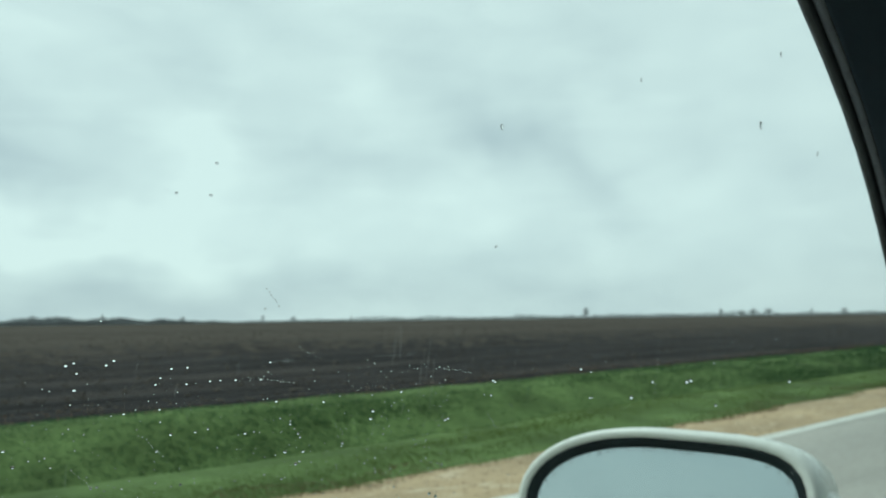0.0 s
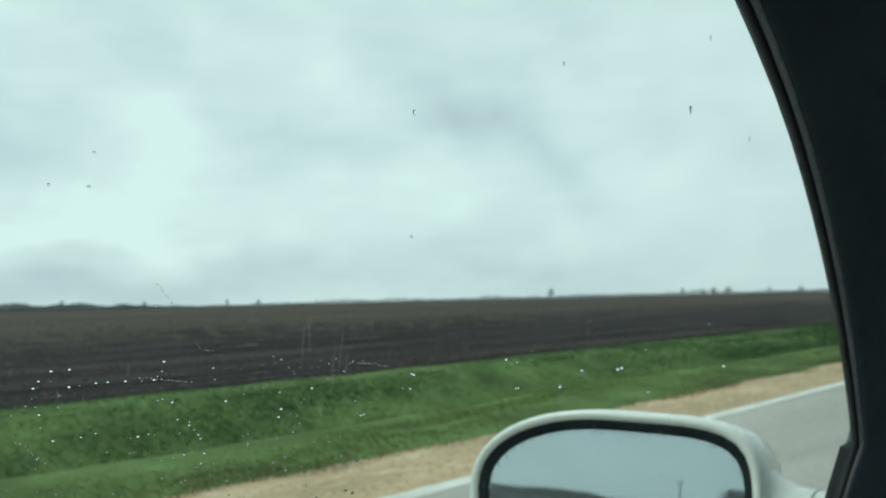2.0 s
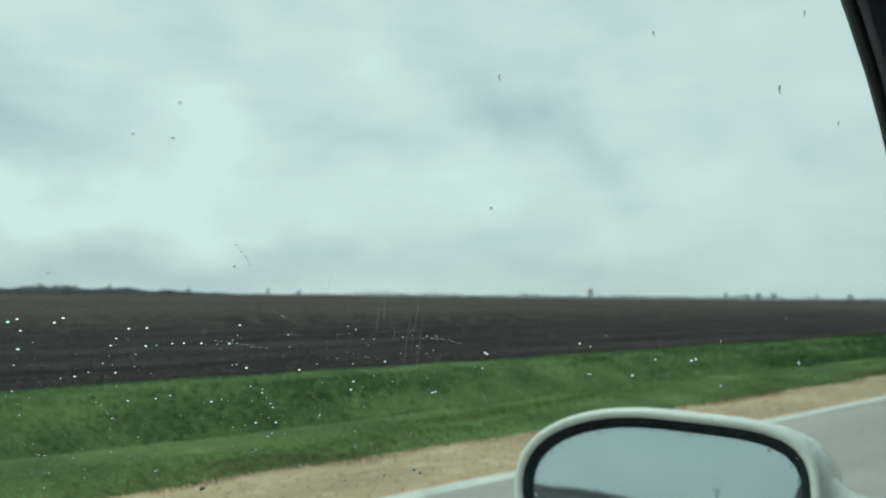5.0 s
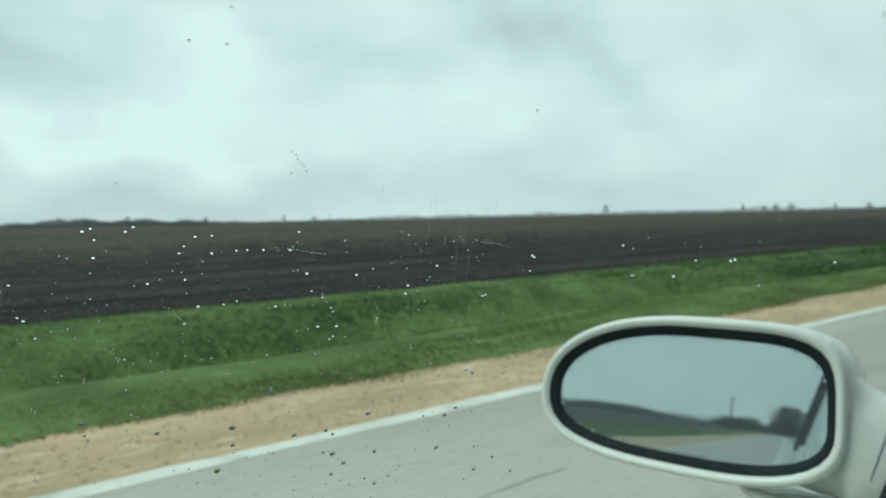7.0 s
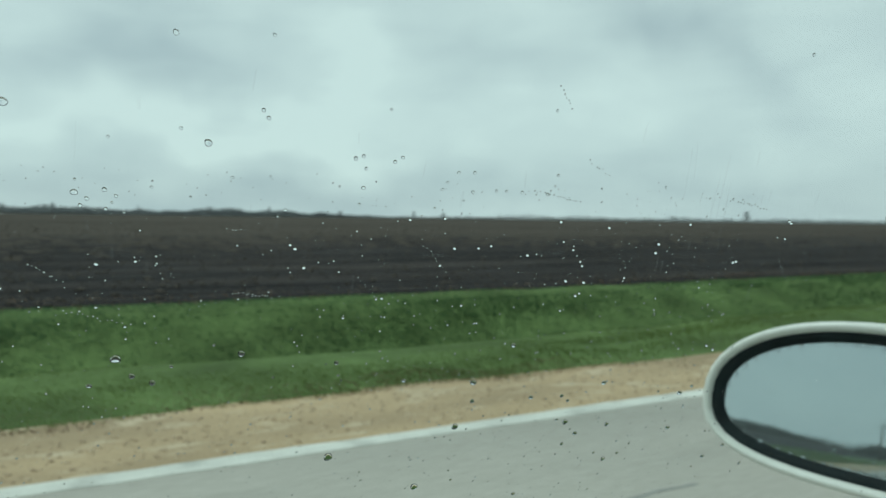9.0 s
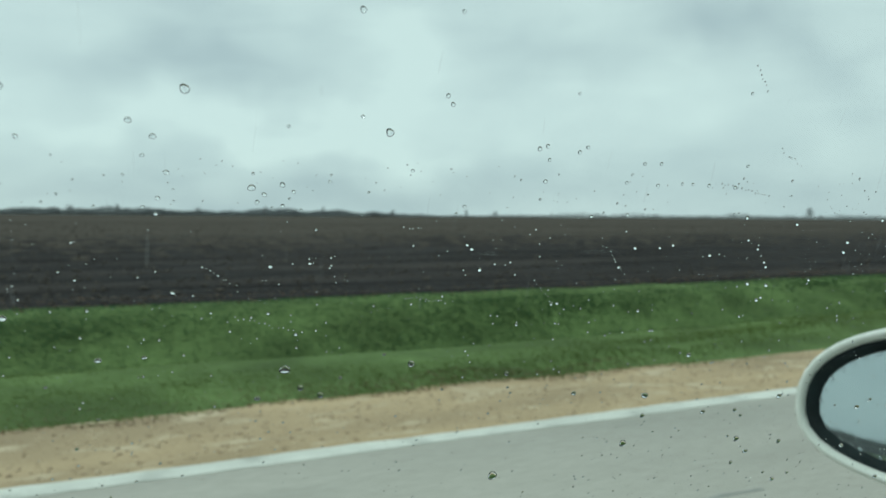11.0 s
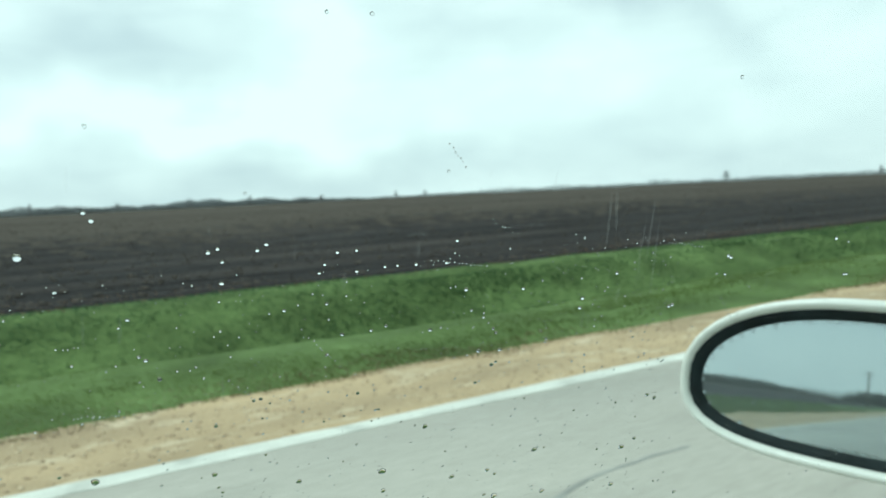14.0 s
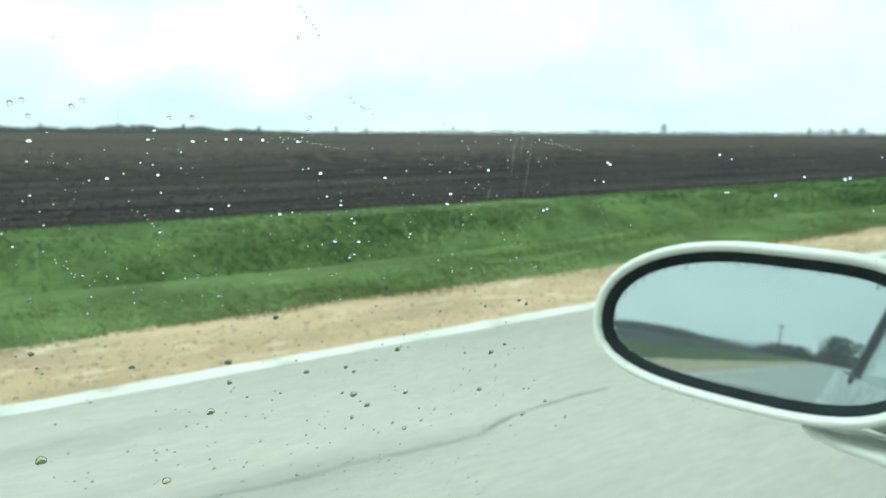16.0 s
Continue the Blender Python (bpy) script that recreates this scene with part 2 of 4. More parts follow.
_b.inputs["Base Color"].default_value = (0.46, 0.53, 0.545, 1)
_b.inputs["Metallic"].default_value, _b.inputs["Roughness"].default_value = 0.86, 0.02


# ---- mesh helpers ----
def part(name, bm, mat, parent=None, label="", smooth=False):
    me = bpy.data.meshes.new(name)
    bm.to_mesh(me)
    bm.free()
    me.materials.append(mat)
    if smooth:
        for p in me.polygons:
            p.use_smooth = True
    ob = new(name, me)
    if parent:
        ob.parent = parent
        ob.matrix_parent_inverse = parent.matrix_world.inverted()
    if label:
        tagged(ob, label)
    return ob


def soup(name, verts, faces, mat):
    """A mesh of many small loose pieces from arrays: verts (n, 3) and faces (m, 3)."""
    me = bpy.data.meshes.new(name)
    me.vertices.add(len(verts))
    me.vertices.foreach_set("co", np.asarray(verts, dtype=np.float32).ravel())
    k = faces.shape[1]
    me.loops.add(faces.size)
    me.loops.foreach_set("vertex_index", faces.astype(np.int32).ravel())
    me.polygons.add(len(faces))
    me.polygons.foreach_set("loop_start", np.arange(0, faces.size, k, dtype=np.int32))
    me.update(calc_edges=True)
    me.materials.append(mat)
    return new(name, me)


def grid_mesh(bm, rows, closed=False):
    """Quads between rows of points; closed joins each row's end to its start."""
    vs = [[bm.verts.new(p) for p in r] for r in rows]
    for a, b in zip(vs, vs[1:]):
        m = len(a)
        for j in range(m if closed else m - 1):
            bm.faces.new((a[j], a[(j + 1) % m], b[(j + 1) % m], b[j]))
    return vs


def tube(bm, pts, radii, sides=8):
    rows = []
    for i, p in enumerate(pts):
        p = Vector(p)
        d = (Vector(pts[min(i + 1, len(pts) - 1)]) - Vector(pts[max(i - 1, 0)])).normalized()
        a = d.orthogonal().normalized()
        b = d.cross(a)
        rows.append([p + radii[i] * (math.cos(2 * math.pi * k / sides) * a + math.sin(2 * math.pi * k / sides) * b) for k in range(sides)])
    vs = grid_mesh(bm, rows, True)
    bm.faces.new(vs[0][::-1])
    bm.faces.new(vs[-1])


def box(bm, lo, hi, bevel=0.0):
    g = bmesh.ops.create_cube(bm, size=1.0)
    for v in g["verts"]:
        v.co = Vector([lo[k] + (v.co[k] + 0.5) * (hi[k] - lo[k]) for k in range(3)])
    if bevel:
        es = list({e for v in g["verts"] for e in v.link_edges})
        bmesh.ops.bevel(bm, geom=es, offset=bevel, segments=2, affect="EDGES")


# ---- ground ----
LINE_Y, ROAD_L, ROAD_R, GRAVEL_Y, BANK_Y, FIELD_Y = 3.49, 3.60, -3.55, 4.83, 6.45, 10.1
ROAD_TURN = Matrix.Rotation(0.04, 4, "Z")  # the road's own heading, against the car's axis


def laid(ob):
    """Turns what was built along the road's axis into the road's heading."""
    ob.matrix_world = ROAD_TURN @ ob.matrix_basis
    return ob


def lift(x, y):
    return 0.05 * noise.noise(Vector((x * 0.15, y * 0.5, 3.0))) + 0.025 * noise.noise(Vector((x * 0.9, y * 1.3, 7.0)))


def smooth_step(a, b, v):
    u = min(1.0, max(0.0, (v - a) / (b - a)))
    return u * u * (3 - 2 * u)


def ground_z(x, y):
    """The lie of the land on both sides of the road: shoulder, near bank, ditch, far bank, field."""
    d = y if y > 0 else ROAD_L - (y - ROAD_R)
    if ROAD_R < y < ROAD_L:
        return -0.08
    if d < GRAVEL_Y:
        return -0.012 - 0.05 * (d - ROAD_L) + 0.15 * lift(x, y) * smooth_step(ROAD_L, ROAD_L + 0.3, d)
    z = -0.075 + 0.04 * smooth_step(GRAVEL_Y, BANK_Y - 0.4, d)
    z -= 0.67 * smooth_step(BANK_Y - 0.25, 7.5, d)
    z += 0.72 * smooth_step(7.5, FIELD_Y - 0.2, d)
    z += lift(x, y) * min(1.0, d - GRAVEL_Y + 0.15)
    if d > FIELD_Y:
        fade = 1.0 if d < 45 else max(0.0, 1 - (d - 45) / 30)
        z += fade * 0.034 * math.cos(2 * math.pi * (d + 0.08 * math.sin(x * 0.3)) / 0.76)
    return z


def ragged_line(x):
    return 0.24 * noise.noise(Vector((x * 0.35, 3.3, 0))) + 0.16 * noise.noise(Vector((x * 1.1, 7.7, 0)))


def spaced(start, step, grow, end):
    out, v, s = [], start, step
    while v < end:
        out.append(v)
        v, s = v + s, s * grow
    return out + [end]


xs = sorted({*(-v for v in spaced(12.4, 0.8, 1.22, 4200)), *[-12 + 0.4 * k for k in range(131)], *spaced(40.4, 0.6, 1.2, 4200)})
near = [ROAD_L + 0.145 * k for k in range(47)]
ys = sorted({*near, *[GRAVEL_Y - 0.30 + 0.05 * k for k in range(12)], *[FIELD_Y - 0.40 + 0.07 * k for k in range(12)], *[near[-1] + 0.19 * (k + 1) for k in range(150)], *spaced(near[-1] + 29.2, 1.0, 1.22, 4200), ROAD_R,
             *[ROAD_R - 0.4 * (k + 1) for k in range(18)], *(-v for v in spaced(11.2, 0.8, 1.3, 4200))})
gv = np.array([(x, y, ground_z(x, y)) for x in xs for y in ys])
nx, ny = len(xs), len(ys)
ii, jj = np.meshgrid(np.arange(nx - 1), np.arange(ny - 1), indexing="ij")
a0 = (ii * ny + jj).ravel()
gf = np.stack([a0, a0 + ny, a0 + ny + 1, a0 + 1], 1)
ground = tagged(laid(soup("ground", gv, gf, SOIL)), "flat farmland with ditch, grass verge and gravel shoulder", "ground", kind="structure")
ground.data.materials.append(VERGE)
ground.data.materials.append(GRAVEL)
ground.data.materials.append(STUBBLE_FIELD)
mid = np.array([(ys[j] + ys[j + 1]) / 2 for j in range(ny - 1)])
dist = np.where(mid > 0, mid, ROAD_L - (mid - ROAD_R))
kind = np.where(dist < GRAVEL_Y, 2, np.where(dist < FIELD_Y, 1, np.where(dist < 48, 0, 3)))
slot = np.tile(kind, (nx - 1, 1))
widening = np.array([1.0 * smooth_step(6, 14, -xs[i]) for i in range(nx - 1)])[:, None]
wave = np.array([ragged_line((xs[i] + xs[i + 1]) / 2) if abs(xs[i]) < 90 else 0.0 for i in range(nx - 1)])[:, None]
slot = np.where(slot == 3, 3, np.where(dist[None, :] < GRAVEL_Y + widening + 0.5 * wave, 2, np.where(dist[None, :] < FIELD_Y + wave, 1, 0)))
# the tilled soil frays out into the stubble
fray = np.random.default_rng(8).random(slot.shape) < np.clip((mid - 20) / 26, 0, 1)[None, :]
slot = np.where((slot == 0) & fray & (mid > 20)[None, :], 3, np.where((slot == 3) & ~fray & (mid < 50)[None, :] & (mid > 0)[None, :], 0, slot))
ground.data.polygons.foreach_set("material_index", slot.ravel().astype(np.int32))
ground.data.polygons.foreach_set("use_smooth", np.ones(len(gf), dtype=bool))

bm = bmesh.new()
rx = sorted({*(-v for v in spaced(10, 2, 1.3, 4100)), 0.0, *spaced(2, 2, 1.15, 4100)})
prof = [(ROAD_R - 0.02, -0.1), (ROAD_R, -0.01), (ROAD_R + 0.1, 0.0), (-1.8, 0.03), (0.1, 0.05), (2.0, 0.03), (ROAD_L - 0.12, 0.0), (ROAD_L, -0.012), (ROAD_L + 0.02, -0.1)]
grid_mesh(bm, [[(x, y + (0.05 * noise.noise(Vector((x * 0.8, y, 0))) if abs(y - ROAD_L) < 0.1 and abs(x) < 60 else 0), z) for y, z in prof] for x in rx])
bmesh.ops.recalc_face_normals(bm, faces=bm.faces)
road = tagged(laid(part("road", bm, ASPHALT)), "worn pale grey two-lane asphalt road", "road", kind="structure")


def edge_line(y, name):
    bm = bmesh.new()
    rows = []
    for x in sorted({*rx, *[-8 + 0.09 * k for k in range(380)]}):
        near = 1.0 if -9 < x < 27 else 0.0
        lo = y - 0.062 + near * (0.012 * noise.noise(Vector((x * 5, 1, 0))) + 0.016 * noise.noise(Vector((x * 0.9, 2, 0))))
        hi = y + 0.066 + near * (0.016 * noise.noise(Vector((x * 4, 3, 0))) + 0.022 * noise.noise(Vector((x * 0.8, 4, 0))))
        rows.append([(x, lo - 0.005, 0.002), (x, lo, 0.006), (x, hi, 0.006), (x, hi + 0.005, 0.0)])
    grid_mesh(bm, rows)
    bmesh.ops.recalc_face_normals(bm, faces=bm.faces)
    return tagged(laid(part(name, bm, PAINT_LINE)), "worn white painted edge line along the road", "road marking", kind="structure")


edge_line(LINE_Y, "road_line")


def road_z(y):
    for (y0, z0), (y1, z1) in zip(prof, prof[1:]):
        if y0 <= y <= y1:
            return z0 + (z1 - z0) * (y - y0) / (y1 - y0)
    return 0.0


def sealed_crack(way):
    """A crack in the asphalt filled with a low, uneven bead of sealant."""
    bm = bmesh.new()
    rows = []
    for (x0, y0), (x1, y1) in zip(way, way[1:]):
        for k in range(14):
            t = k / 14
            x, y = x0 + (x1 - x0) * t, y0 + (y1 - y0) * t
            y += 0.012 * noise.noise(Vector((x * 7, 5, 0)))
            w = 0.017 + 0.006 * noise.noise(Vector((x * 9, 8, 0)))
            rows.append([(x, y - w, road_z(y) + 0.001), (x, y - 0.5 * w, road_z(y) + 0.005), (x, y + 0.5 * w, road_z(y) + 0.005), (x, y + w, road_z(y) + 0.001)])
    grid_mesh(bm, rows)
    bmesh.ops.recalc_face_normals(bm, faces=bm.faces)
    return tagged(part("sealed_crack", bm, SEALANT, smooth=True), "wandering crack in the road filled with grey sealant", "road crack", kind="structure")


sealed_crack([(0.5, 2.25), (0.87, 2.22), (1.04, 2.24), (1.37, 2.2), (1.57, 2.2), (1.8, 2.29), (2.17, 2.33), (2.4, 2.32)])

# ---- loose ground cover ----
rng = np.random.default_rng(5)


def heights(p):
    return np.array([ground_z(x, y) for x, y in p])


def patchy(p, s):
    return np.array([noise.noise(Vector((x * s * 0.3, y * s * 1.6, 1.7))) for x, y in p])


def blades(name, count, x0, x1, y0, y1, tall, wide, mat, clump=0.6, lean=0.5, power=1.0):
    """Single grass blades, thicker in patches and shorter on bare spots."""
    p = np.stack([x0 + (x1 - x0) * rng.random(count) ** power, y0 + (y1 - y0) * rng.random(count)], 1)
    n = patchy(p, 0.9)
    keep = rng.random(count) < 0.65 + clump * n
    p, n = p[keep], n[keep]
    m = len(p)
    ragged_edge = np.array([ragged_line(x) for x in p[:, 0]])
    p[:, 1] += ragged_edge * (np.abs(p[:, 1] - y0) < 0.8) + ragged_edge * (np.abs(p[:, 1] - y1) < 0.8)
    far = 1 + np.maximum(0, p[:, 0] - 10) * 0.05
    z = heights(p) - 0.01
    h = tall * (0.55 + 0.9 * rng.random(m)) * (1 + 0.7 * n) * (0.7 + 0.3 * far)
    h = np.where(p[:, 1] > y1 - 0.7, 0.7 * h, h)
    w = wide * (0.6 + 0.8 * rng.random(m)) * far
    a = rng.random(m) * 2 * np.pi
    d = np.stack([np.cos(a), np.sin(a)], 1)
    ln = lean * h * (0.2 + rng.random(m) * 2.2)
    b = np.pi + rng.normal(size=m) * 0.5
    v = np.empty((m, 3, 3))
    v[:, 0, :2], v[:, 1, :2] = p - d * w[:, None] / 2, p + d * w[:, None] / 2
    v[:, 0, 2] = v[:, 1, 2] = z
    v[:, 2, :2] = p + np.stack([np.cos(b), np.sin(b)], 1) * ln[:, None]
    v[:, 2, 2] = z + h
    return laid(soup(name, v.reshape(-1, 3), np.arange(3 * m).reshape(m, 3), mat))


tagged(blades("verge_grass", 170000, -8, 45, GRAVEL_Y - 0.12, BANK_Y + 0.15, 0.032, 0.012, GRASS_LOW, clump=0.4, lean=1.3, power=1.5), "short light green roadside grass on the near bank", "grass", kind="stuff")
tagged(blades("ditch_grass", 340000, -9, 55, BANK_Y, FIELD_Y + 0.15, 0.040, 0.014, GRASS_TALL, clump=0.4, lean=1.5, power=1.4), "taller dark green grass lining the ditch", "grass", kind="stuff")
tagged(blades("far_verge_grass", 40000, 40, 230, GRAVEL_Y - 0.1, FIELD_Y + 0.1, 0.22, 0.03, GRASS_TALL, power=1.6), "green roadside grass running into the distance", "grass", kind="stuff")
tagged(blades("rear_verge_grass", 40000, -90, -9, GRAVEL_Y + 0.9, FIELD_Y + 0.1, 0.18, 0.04, GRASS_LOW), "green roadside grass behind the car", "grass", kind="stuff")

tagged(blades("dry_grass", 60000, -8, 45, GRAVEL_Y - 0.22, GRAVEL_Y + 0.30, 0.030, 0.014, DRY_GRASS, power=1.5), "dead brown grass between the gravel and the verge", "grass", kind="stuff")
tagged(blades("field_edge_straw", 9000, -9, 60, FIELD_Y - 0.3, FIELD_Y + 0.6, 0.055, 0.014, DRY_GRASS, clump=1.2, power=1.4), "dead straw and weeds along the edge of the field", "grass", kind="stuff")

OCTA = np.array([(1, 0, 0), (-1, 0, 0), (0, 1, 0), (0, -1, 0), (0, 0, 1), (0, 0, -1)], dtype=float)
OFACE = np.array([(0, 2, 4), (2, 1, 4), (1, 3, 4), (3, 0, 4), (2, 0, 5), (1, 2, 5), (3, 1, 5), (0, 3, 5)])


def lumps(name, p, size, mat, flat=0.6):
    m = len(p)
    s = size * (0.4 + 1.2 * rng.random(m) ** 2)
    v = OCTA[None] * (0.6 + 0.8 * rng.random((m, 6, 1))) * s[:, None, None] * np.array([1.2, 1.0, flat])
    a = rng.random(m) * 6.283
    c, sn = np.cos(a), np.sin(a)
    x, y = v[..., 0] * c[:, None] - v[..., 1] * sn[:, None], v[..., 0] * sn[:, None] + v[..., 1] * c[:, None]
    v[..., 0], v[..., 1] = x + p[:, :1], y + p[:, 1:2]
    v[..., 2] += heights(p)[:, None]
    f = (OFACE[None] + 6 * np.arange(m)[:, None, None]).reshape(-1, 3)
    return laid(soup(name, v.reshape(-1, 3), f, mat))


q = rng.random((15000, 2))
tagged(lumps("soil_clods", np.stack([-8 + 70 * q[:, 0] ** 1.3, FIELD_Y + 0.1 + 34 * q[:, 1] ** 1.5], 1), 0.032, CLOD, 0.25), "dark wet clods of tilled soil", "soil", kind="stuff")
q = rng.random((24000, 2))
tagged(lumps("crop_residue", np.stack([-9 + 80 * q[:, 0] ** 1.3, FIELD_Y + 0.3 + 26 * q[:, 1] ** 1.3], 1), 0.045, STUBBLE, 0.35), "brown stalks and residue lying on the tilled soil", "crop residue", kind="stuff")
q = rng.random((9000, 2))
tagged(lumps("gravel_stones", np.stack([-6 + 30 * q[:, 0] ** 1.5, ROAD_L + 0.05 + 0.95 * q[:, 1]], 1), 0.012, STONE), "loose tan and pale stones on the shoulder", "gravel", kind="stuff")
q = rng.random((26000, 2))
tagged(lumps("crop_stubble", np.stack([-15 + 150 * q[:, 0] ** 1.2, FIELD_Y + 30 + 90 * q[:, 1] ** 1.4], 1), 0.06, STUBBLE, 0.4), "brown crop residue scattered over the field", "crop residue", kind="stuff")


def puddle(x, y, long, wide):
    """A shallow furrow of standing rain, ragged at its edge."""
    bm = bmesh.new()
    ring_v = []
    for k in range(40):
        a = 2 * math.pi * k / 40
        wob = 1 + 0.35 * noise.noise(Vector((x + 2 * math.cos(a), y + 2 * math.sin(a), 4.0)))
        ring_v.append(bm.verts.new((x + long / 2 * math.cos(a) * wob, y + wide / 2 * math.sin(a) * wob, 0.024)))
    bm.faces.new(ring_v)
    return tagged(laid(part("puddle", bm, STANDING)), "thin rain puddle in a furrow of the field", "puddle", "puddles in the field")


STANDING = material("muddy_standing_water", (0.05, 0.045, 0.04), 0.3, spread=0.2, scale=3, bump=0.3, bump_scale=6)
for k in range(8):
    x = 6 + 4.6 * k
    puddle(x, 19.2 + 0.06 * x + 0.5 * noise.noise(Vector((x, 1, 1))), 0.8 + 1.8 * rng.random(), 0.10 + 0.10 * rng.random())


# ---- trees and far woods ----
def leaf_cloud(centres, radii, count, size):
    """Small loose leaf or twig facets spread round centres."""
    k = rng.integers(0, len(centres), count)
    d = rng.normal(size=(count, 3))
    d /= np.linalg.norm(d, axis=1)[:, None]
    c = np.asarray(centres)[k] + d * (np.asarray(radii)[k] * rng.random(count) ** 0.45)[:, None]
    v = c[:, None, :] + rng.normal(size=(count, 3, 3)) * size
    return v.reshape(-1, 3), np.arange(3 * count).reshape(count, 3)


def make_tree(height, spread, seed, leaves):
    r = random.Random(seed)
    root = new("tree")
    root.empty_display_size = 0.5
    bm = bmesh.new()
    tops = []
    tube(bm, [(0, 0, -0.3), (0.1, 0, height * 0.25), (0.0, 0.1, height * 0.55), (0.1, 0.1, height * 0.85)],
         [height * 0.028, height * 0.02, height * 0.013, height * 0.004], 7)
    for k in range(9):
        z0 = height * (0.22 + 0.06 * k)
        a = k * 2.4 + r.random()
        reach = spread * (0.55 + 0.5 * r.random()) * (1 - 0.045 * k)
        tip = (math.cos(a) * reach, math.sin(a) * reach, z0 + height * (0.16 + 0.14 * r.random()))
        half = (tip[0] * 0.5, tip[1] * 0.5, z0 + (tip[2] - z0) * 0.35)
        tube(bm, [(0, 0, z0), half, tip], [height * 0.010, height * 0.006, height * 0.002], 5)
        tops += [tip, (half[0], half[1], half[2] + 0.08 * height)]
    part("trunk", bm, BARK, root)
    tops += [(0.1, 0.1, height * 0.86), (0, 0.2, height * 0.7)]
    v, f = leaf_cloud(tops, [spread * (0.3 + 0.25 * r.random()) for _ in tops], leaves, height * 0.022)
    # crowns on the horizon carry the same painted haze
    crown = soup("crown", v, f, HAZED_TWIGS)
    crown.parent = root
    return root


def place(az, d):
    v = unit(az, 0) * d
    return v.x, v.y


tall_tree = tagged(make_tree(17, 5.5, 1, 900), "tall sparse tree standing alone on the horizon", "tree")
round_tree = tagged(make_tree(12, 6.0, 2, 1100), "broad budding tree far across the field", "tree", "trees on the horizon")
slim_tree = tagged(make_tree(13, 3.4, 3, 700), "slim budding tree far across the field", "tree", "trees on the horizon")
x, y = place(-48.9, 1150)
tall_tree.location = (x, y, 0)
x, y = place(-60.8, 1200)
round_tree.location = (x, y, 0)
x, y = place(-58.6, 1250)
slim_tree.location = (x, y, 0)
for az, d, kind_of, s in ((-61.8, 1180, 0, 1.0), (-60.0, 1240, 0, 0.9), (-49.6, 1300, 0, 0.6), (-64.5, 1300, 1, 0.9), (-66.5, 1200, 0, 0.9), (-55.4, 1500, 0, 0.6), (-44.0, 1600, 0, 0.7),
                          (-26.5, 1300, 0, 0.9), (-24.2, 1200, 1, 0.9), (-13.2, 1150, 1, 1.1), (-8.8, 1100, 0, 1.1), (-4.0, 1150, 0, 1.0), (1.5, 1050, 1, 1.1), (4.5, 1100, 0, 1.1), (-18.5, 1200, 0, 0.9),
                          (-30.8, 1600, 0, 0.8), (-34.2, 1700, 1, 0.8), (-38.5, 1700, 0, 0.6)):
    x, y = place(az, d)
    copy_thing((round_tree, slim_tree)[kind_of], pose(x, y, 0, 0, 0, 40 * az) @ Matrix.Scale(s, 4))


def woods(name, points, tall, count, size, label, mat=TWIGS):
    """An uneven belt of trees seen from afar: leaf facets heaped along a line, ragged on top."""
    pts = np.array(points, dtype=float)
    t = rng.random(count) * (len(pts) - 1)
    k = t.astype(int)
    f = (t - k)[:, None]
    base = pts[k] * (1 - f) + pts[k + 1] * f
    top = tall * np.array([0.45 + 0.6 * max(0.0, 0.5 + 0.9 * noise.noise(Vector((x * 0.011, y * 0.011, 5)))) + 0.35 * noise.noise(Vector((x * 0.05, y * 0.05, 2))) for x, y in base])
    ends = np.minimum(1.0, 4 * np.minimum(t, len(pts) - 1 - t) / (len(pts) - 1) + 0.05)
    z = np.maximum(0.2, top * ends) * rng.random(count) ** 2.5
    c = np.stack([base[:, 0] + rng.normal(size=count) * size * 3, base[:, 1] + rng.normal(size=count) * size * 3, z], 1)
    v = c[:, None, :] + rng.normal(size=(count, 3, 3)) * size
    return tagged(soup(name, v.reshape(-1, 3), np.arange(3 * count).reshape(count, 3), mat), label, "woods", kind="stuff")


woods("far_woods", [place(a, 1400) for a in (24, 14, 6, -2, -10, -17, -24)], 13, 110000, 0.9, "hazy belt of bare woods on the horizon", HAZED_TWIGS)
woods("far_hedge", [place(a, 1900) for a in (-18, -30, -42, -54, -66, -76)], 12, 50000, 0.9, "thin low hedge line on the horizon", HAZED_TWIGS)
woods("rear_hedge", [(-150, 36), (-170, 33), (-230, 34), (-330, 36), (-420, 30)], 2.5, 9000, 0.3, "dark scrub beside the road behind the car")
woods("rear_woods", [(-255, -6), (-260, -13), (-280, -40)], 9.5, 6500, 0.45, "dark clump of trees beside the road behind the car")
woods("rear_roadside_trees", [(-330, 14), (-340, 4), (-345, -6)], 7, 5000, 0.45, "low trees where the road fades behind the car")
woods("rear_horizon_woods", [(-1400, 400), (-1450, 150), (-1500, -100), (-1400, -400)], 12, 6000, 1.1, "distant woods behind the car")


# ---- roadside things ----
def utility_pole(x, y, h):
    root = new("utility_pole")
    bm = bmesh.new()
    tube(bm, [(0, 0, -0.9), (0, 0, h * 0.5), (0.02, 0, h)], [0.17, 0.15, 0.12], 12)
    part("pole", bm, TIMBER, root, smooth=True)
    bm = bmesh.new()
    box(bm, (-0.06, -0.9, h - 0.6), (0.06, 0.9, h - 0.48), 0.01)
    part("crossarm", bm, TIMBER, root)
    for yy in (-0.8, 0.0, 0.8):
        bm = bmesh.new()
        tube(bm, [(0, yy, h - 0.48), (0, yy, h - 0.40), (0, yy, h - 0.34)], [0.02, 0.05, 0.03], 8)
        part("insulator", bm, STEEL, root)
    root.location = (x, y, ground_z(x, y))
    laid(root)
    return tagged(root, "weathered timber utility pole on the verge", "utility pole")


utility_pole(-150, 9.5, 6.4)


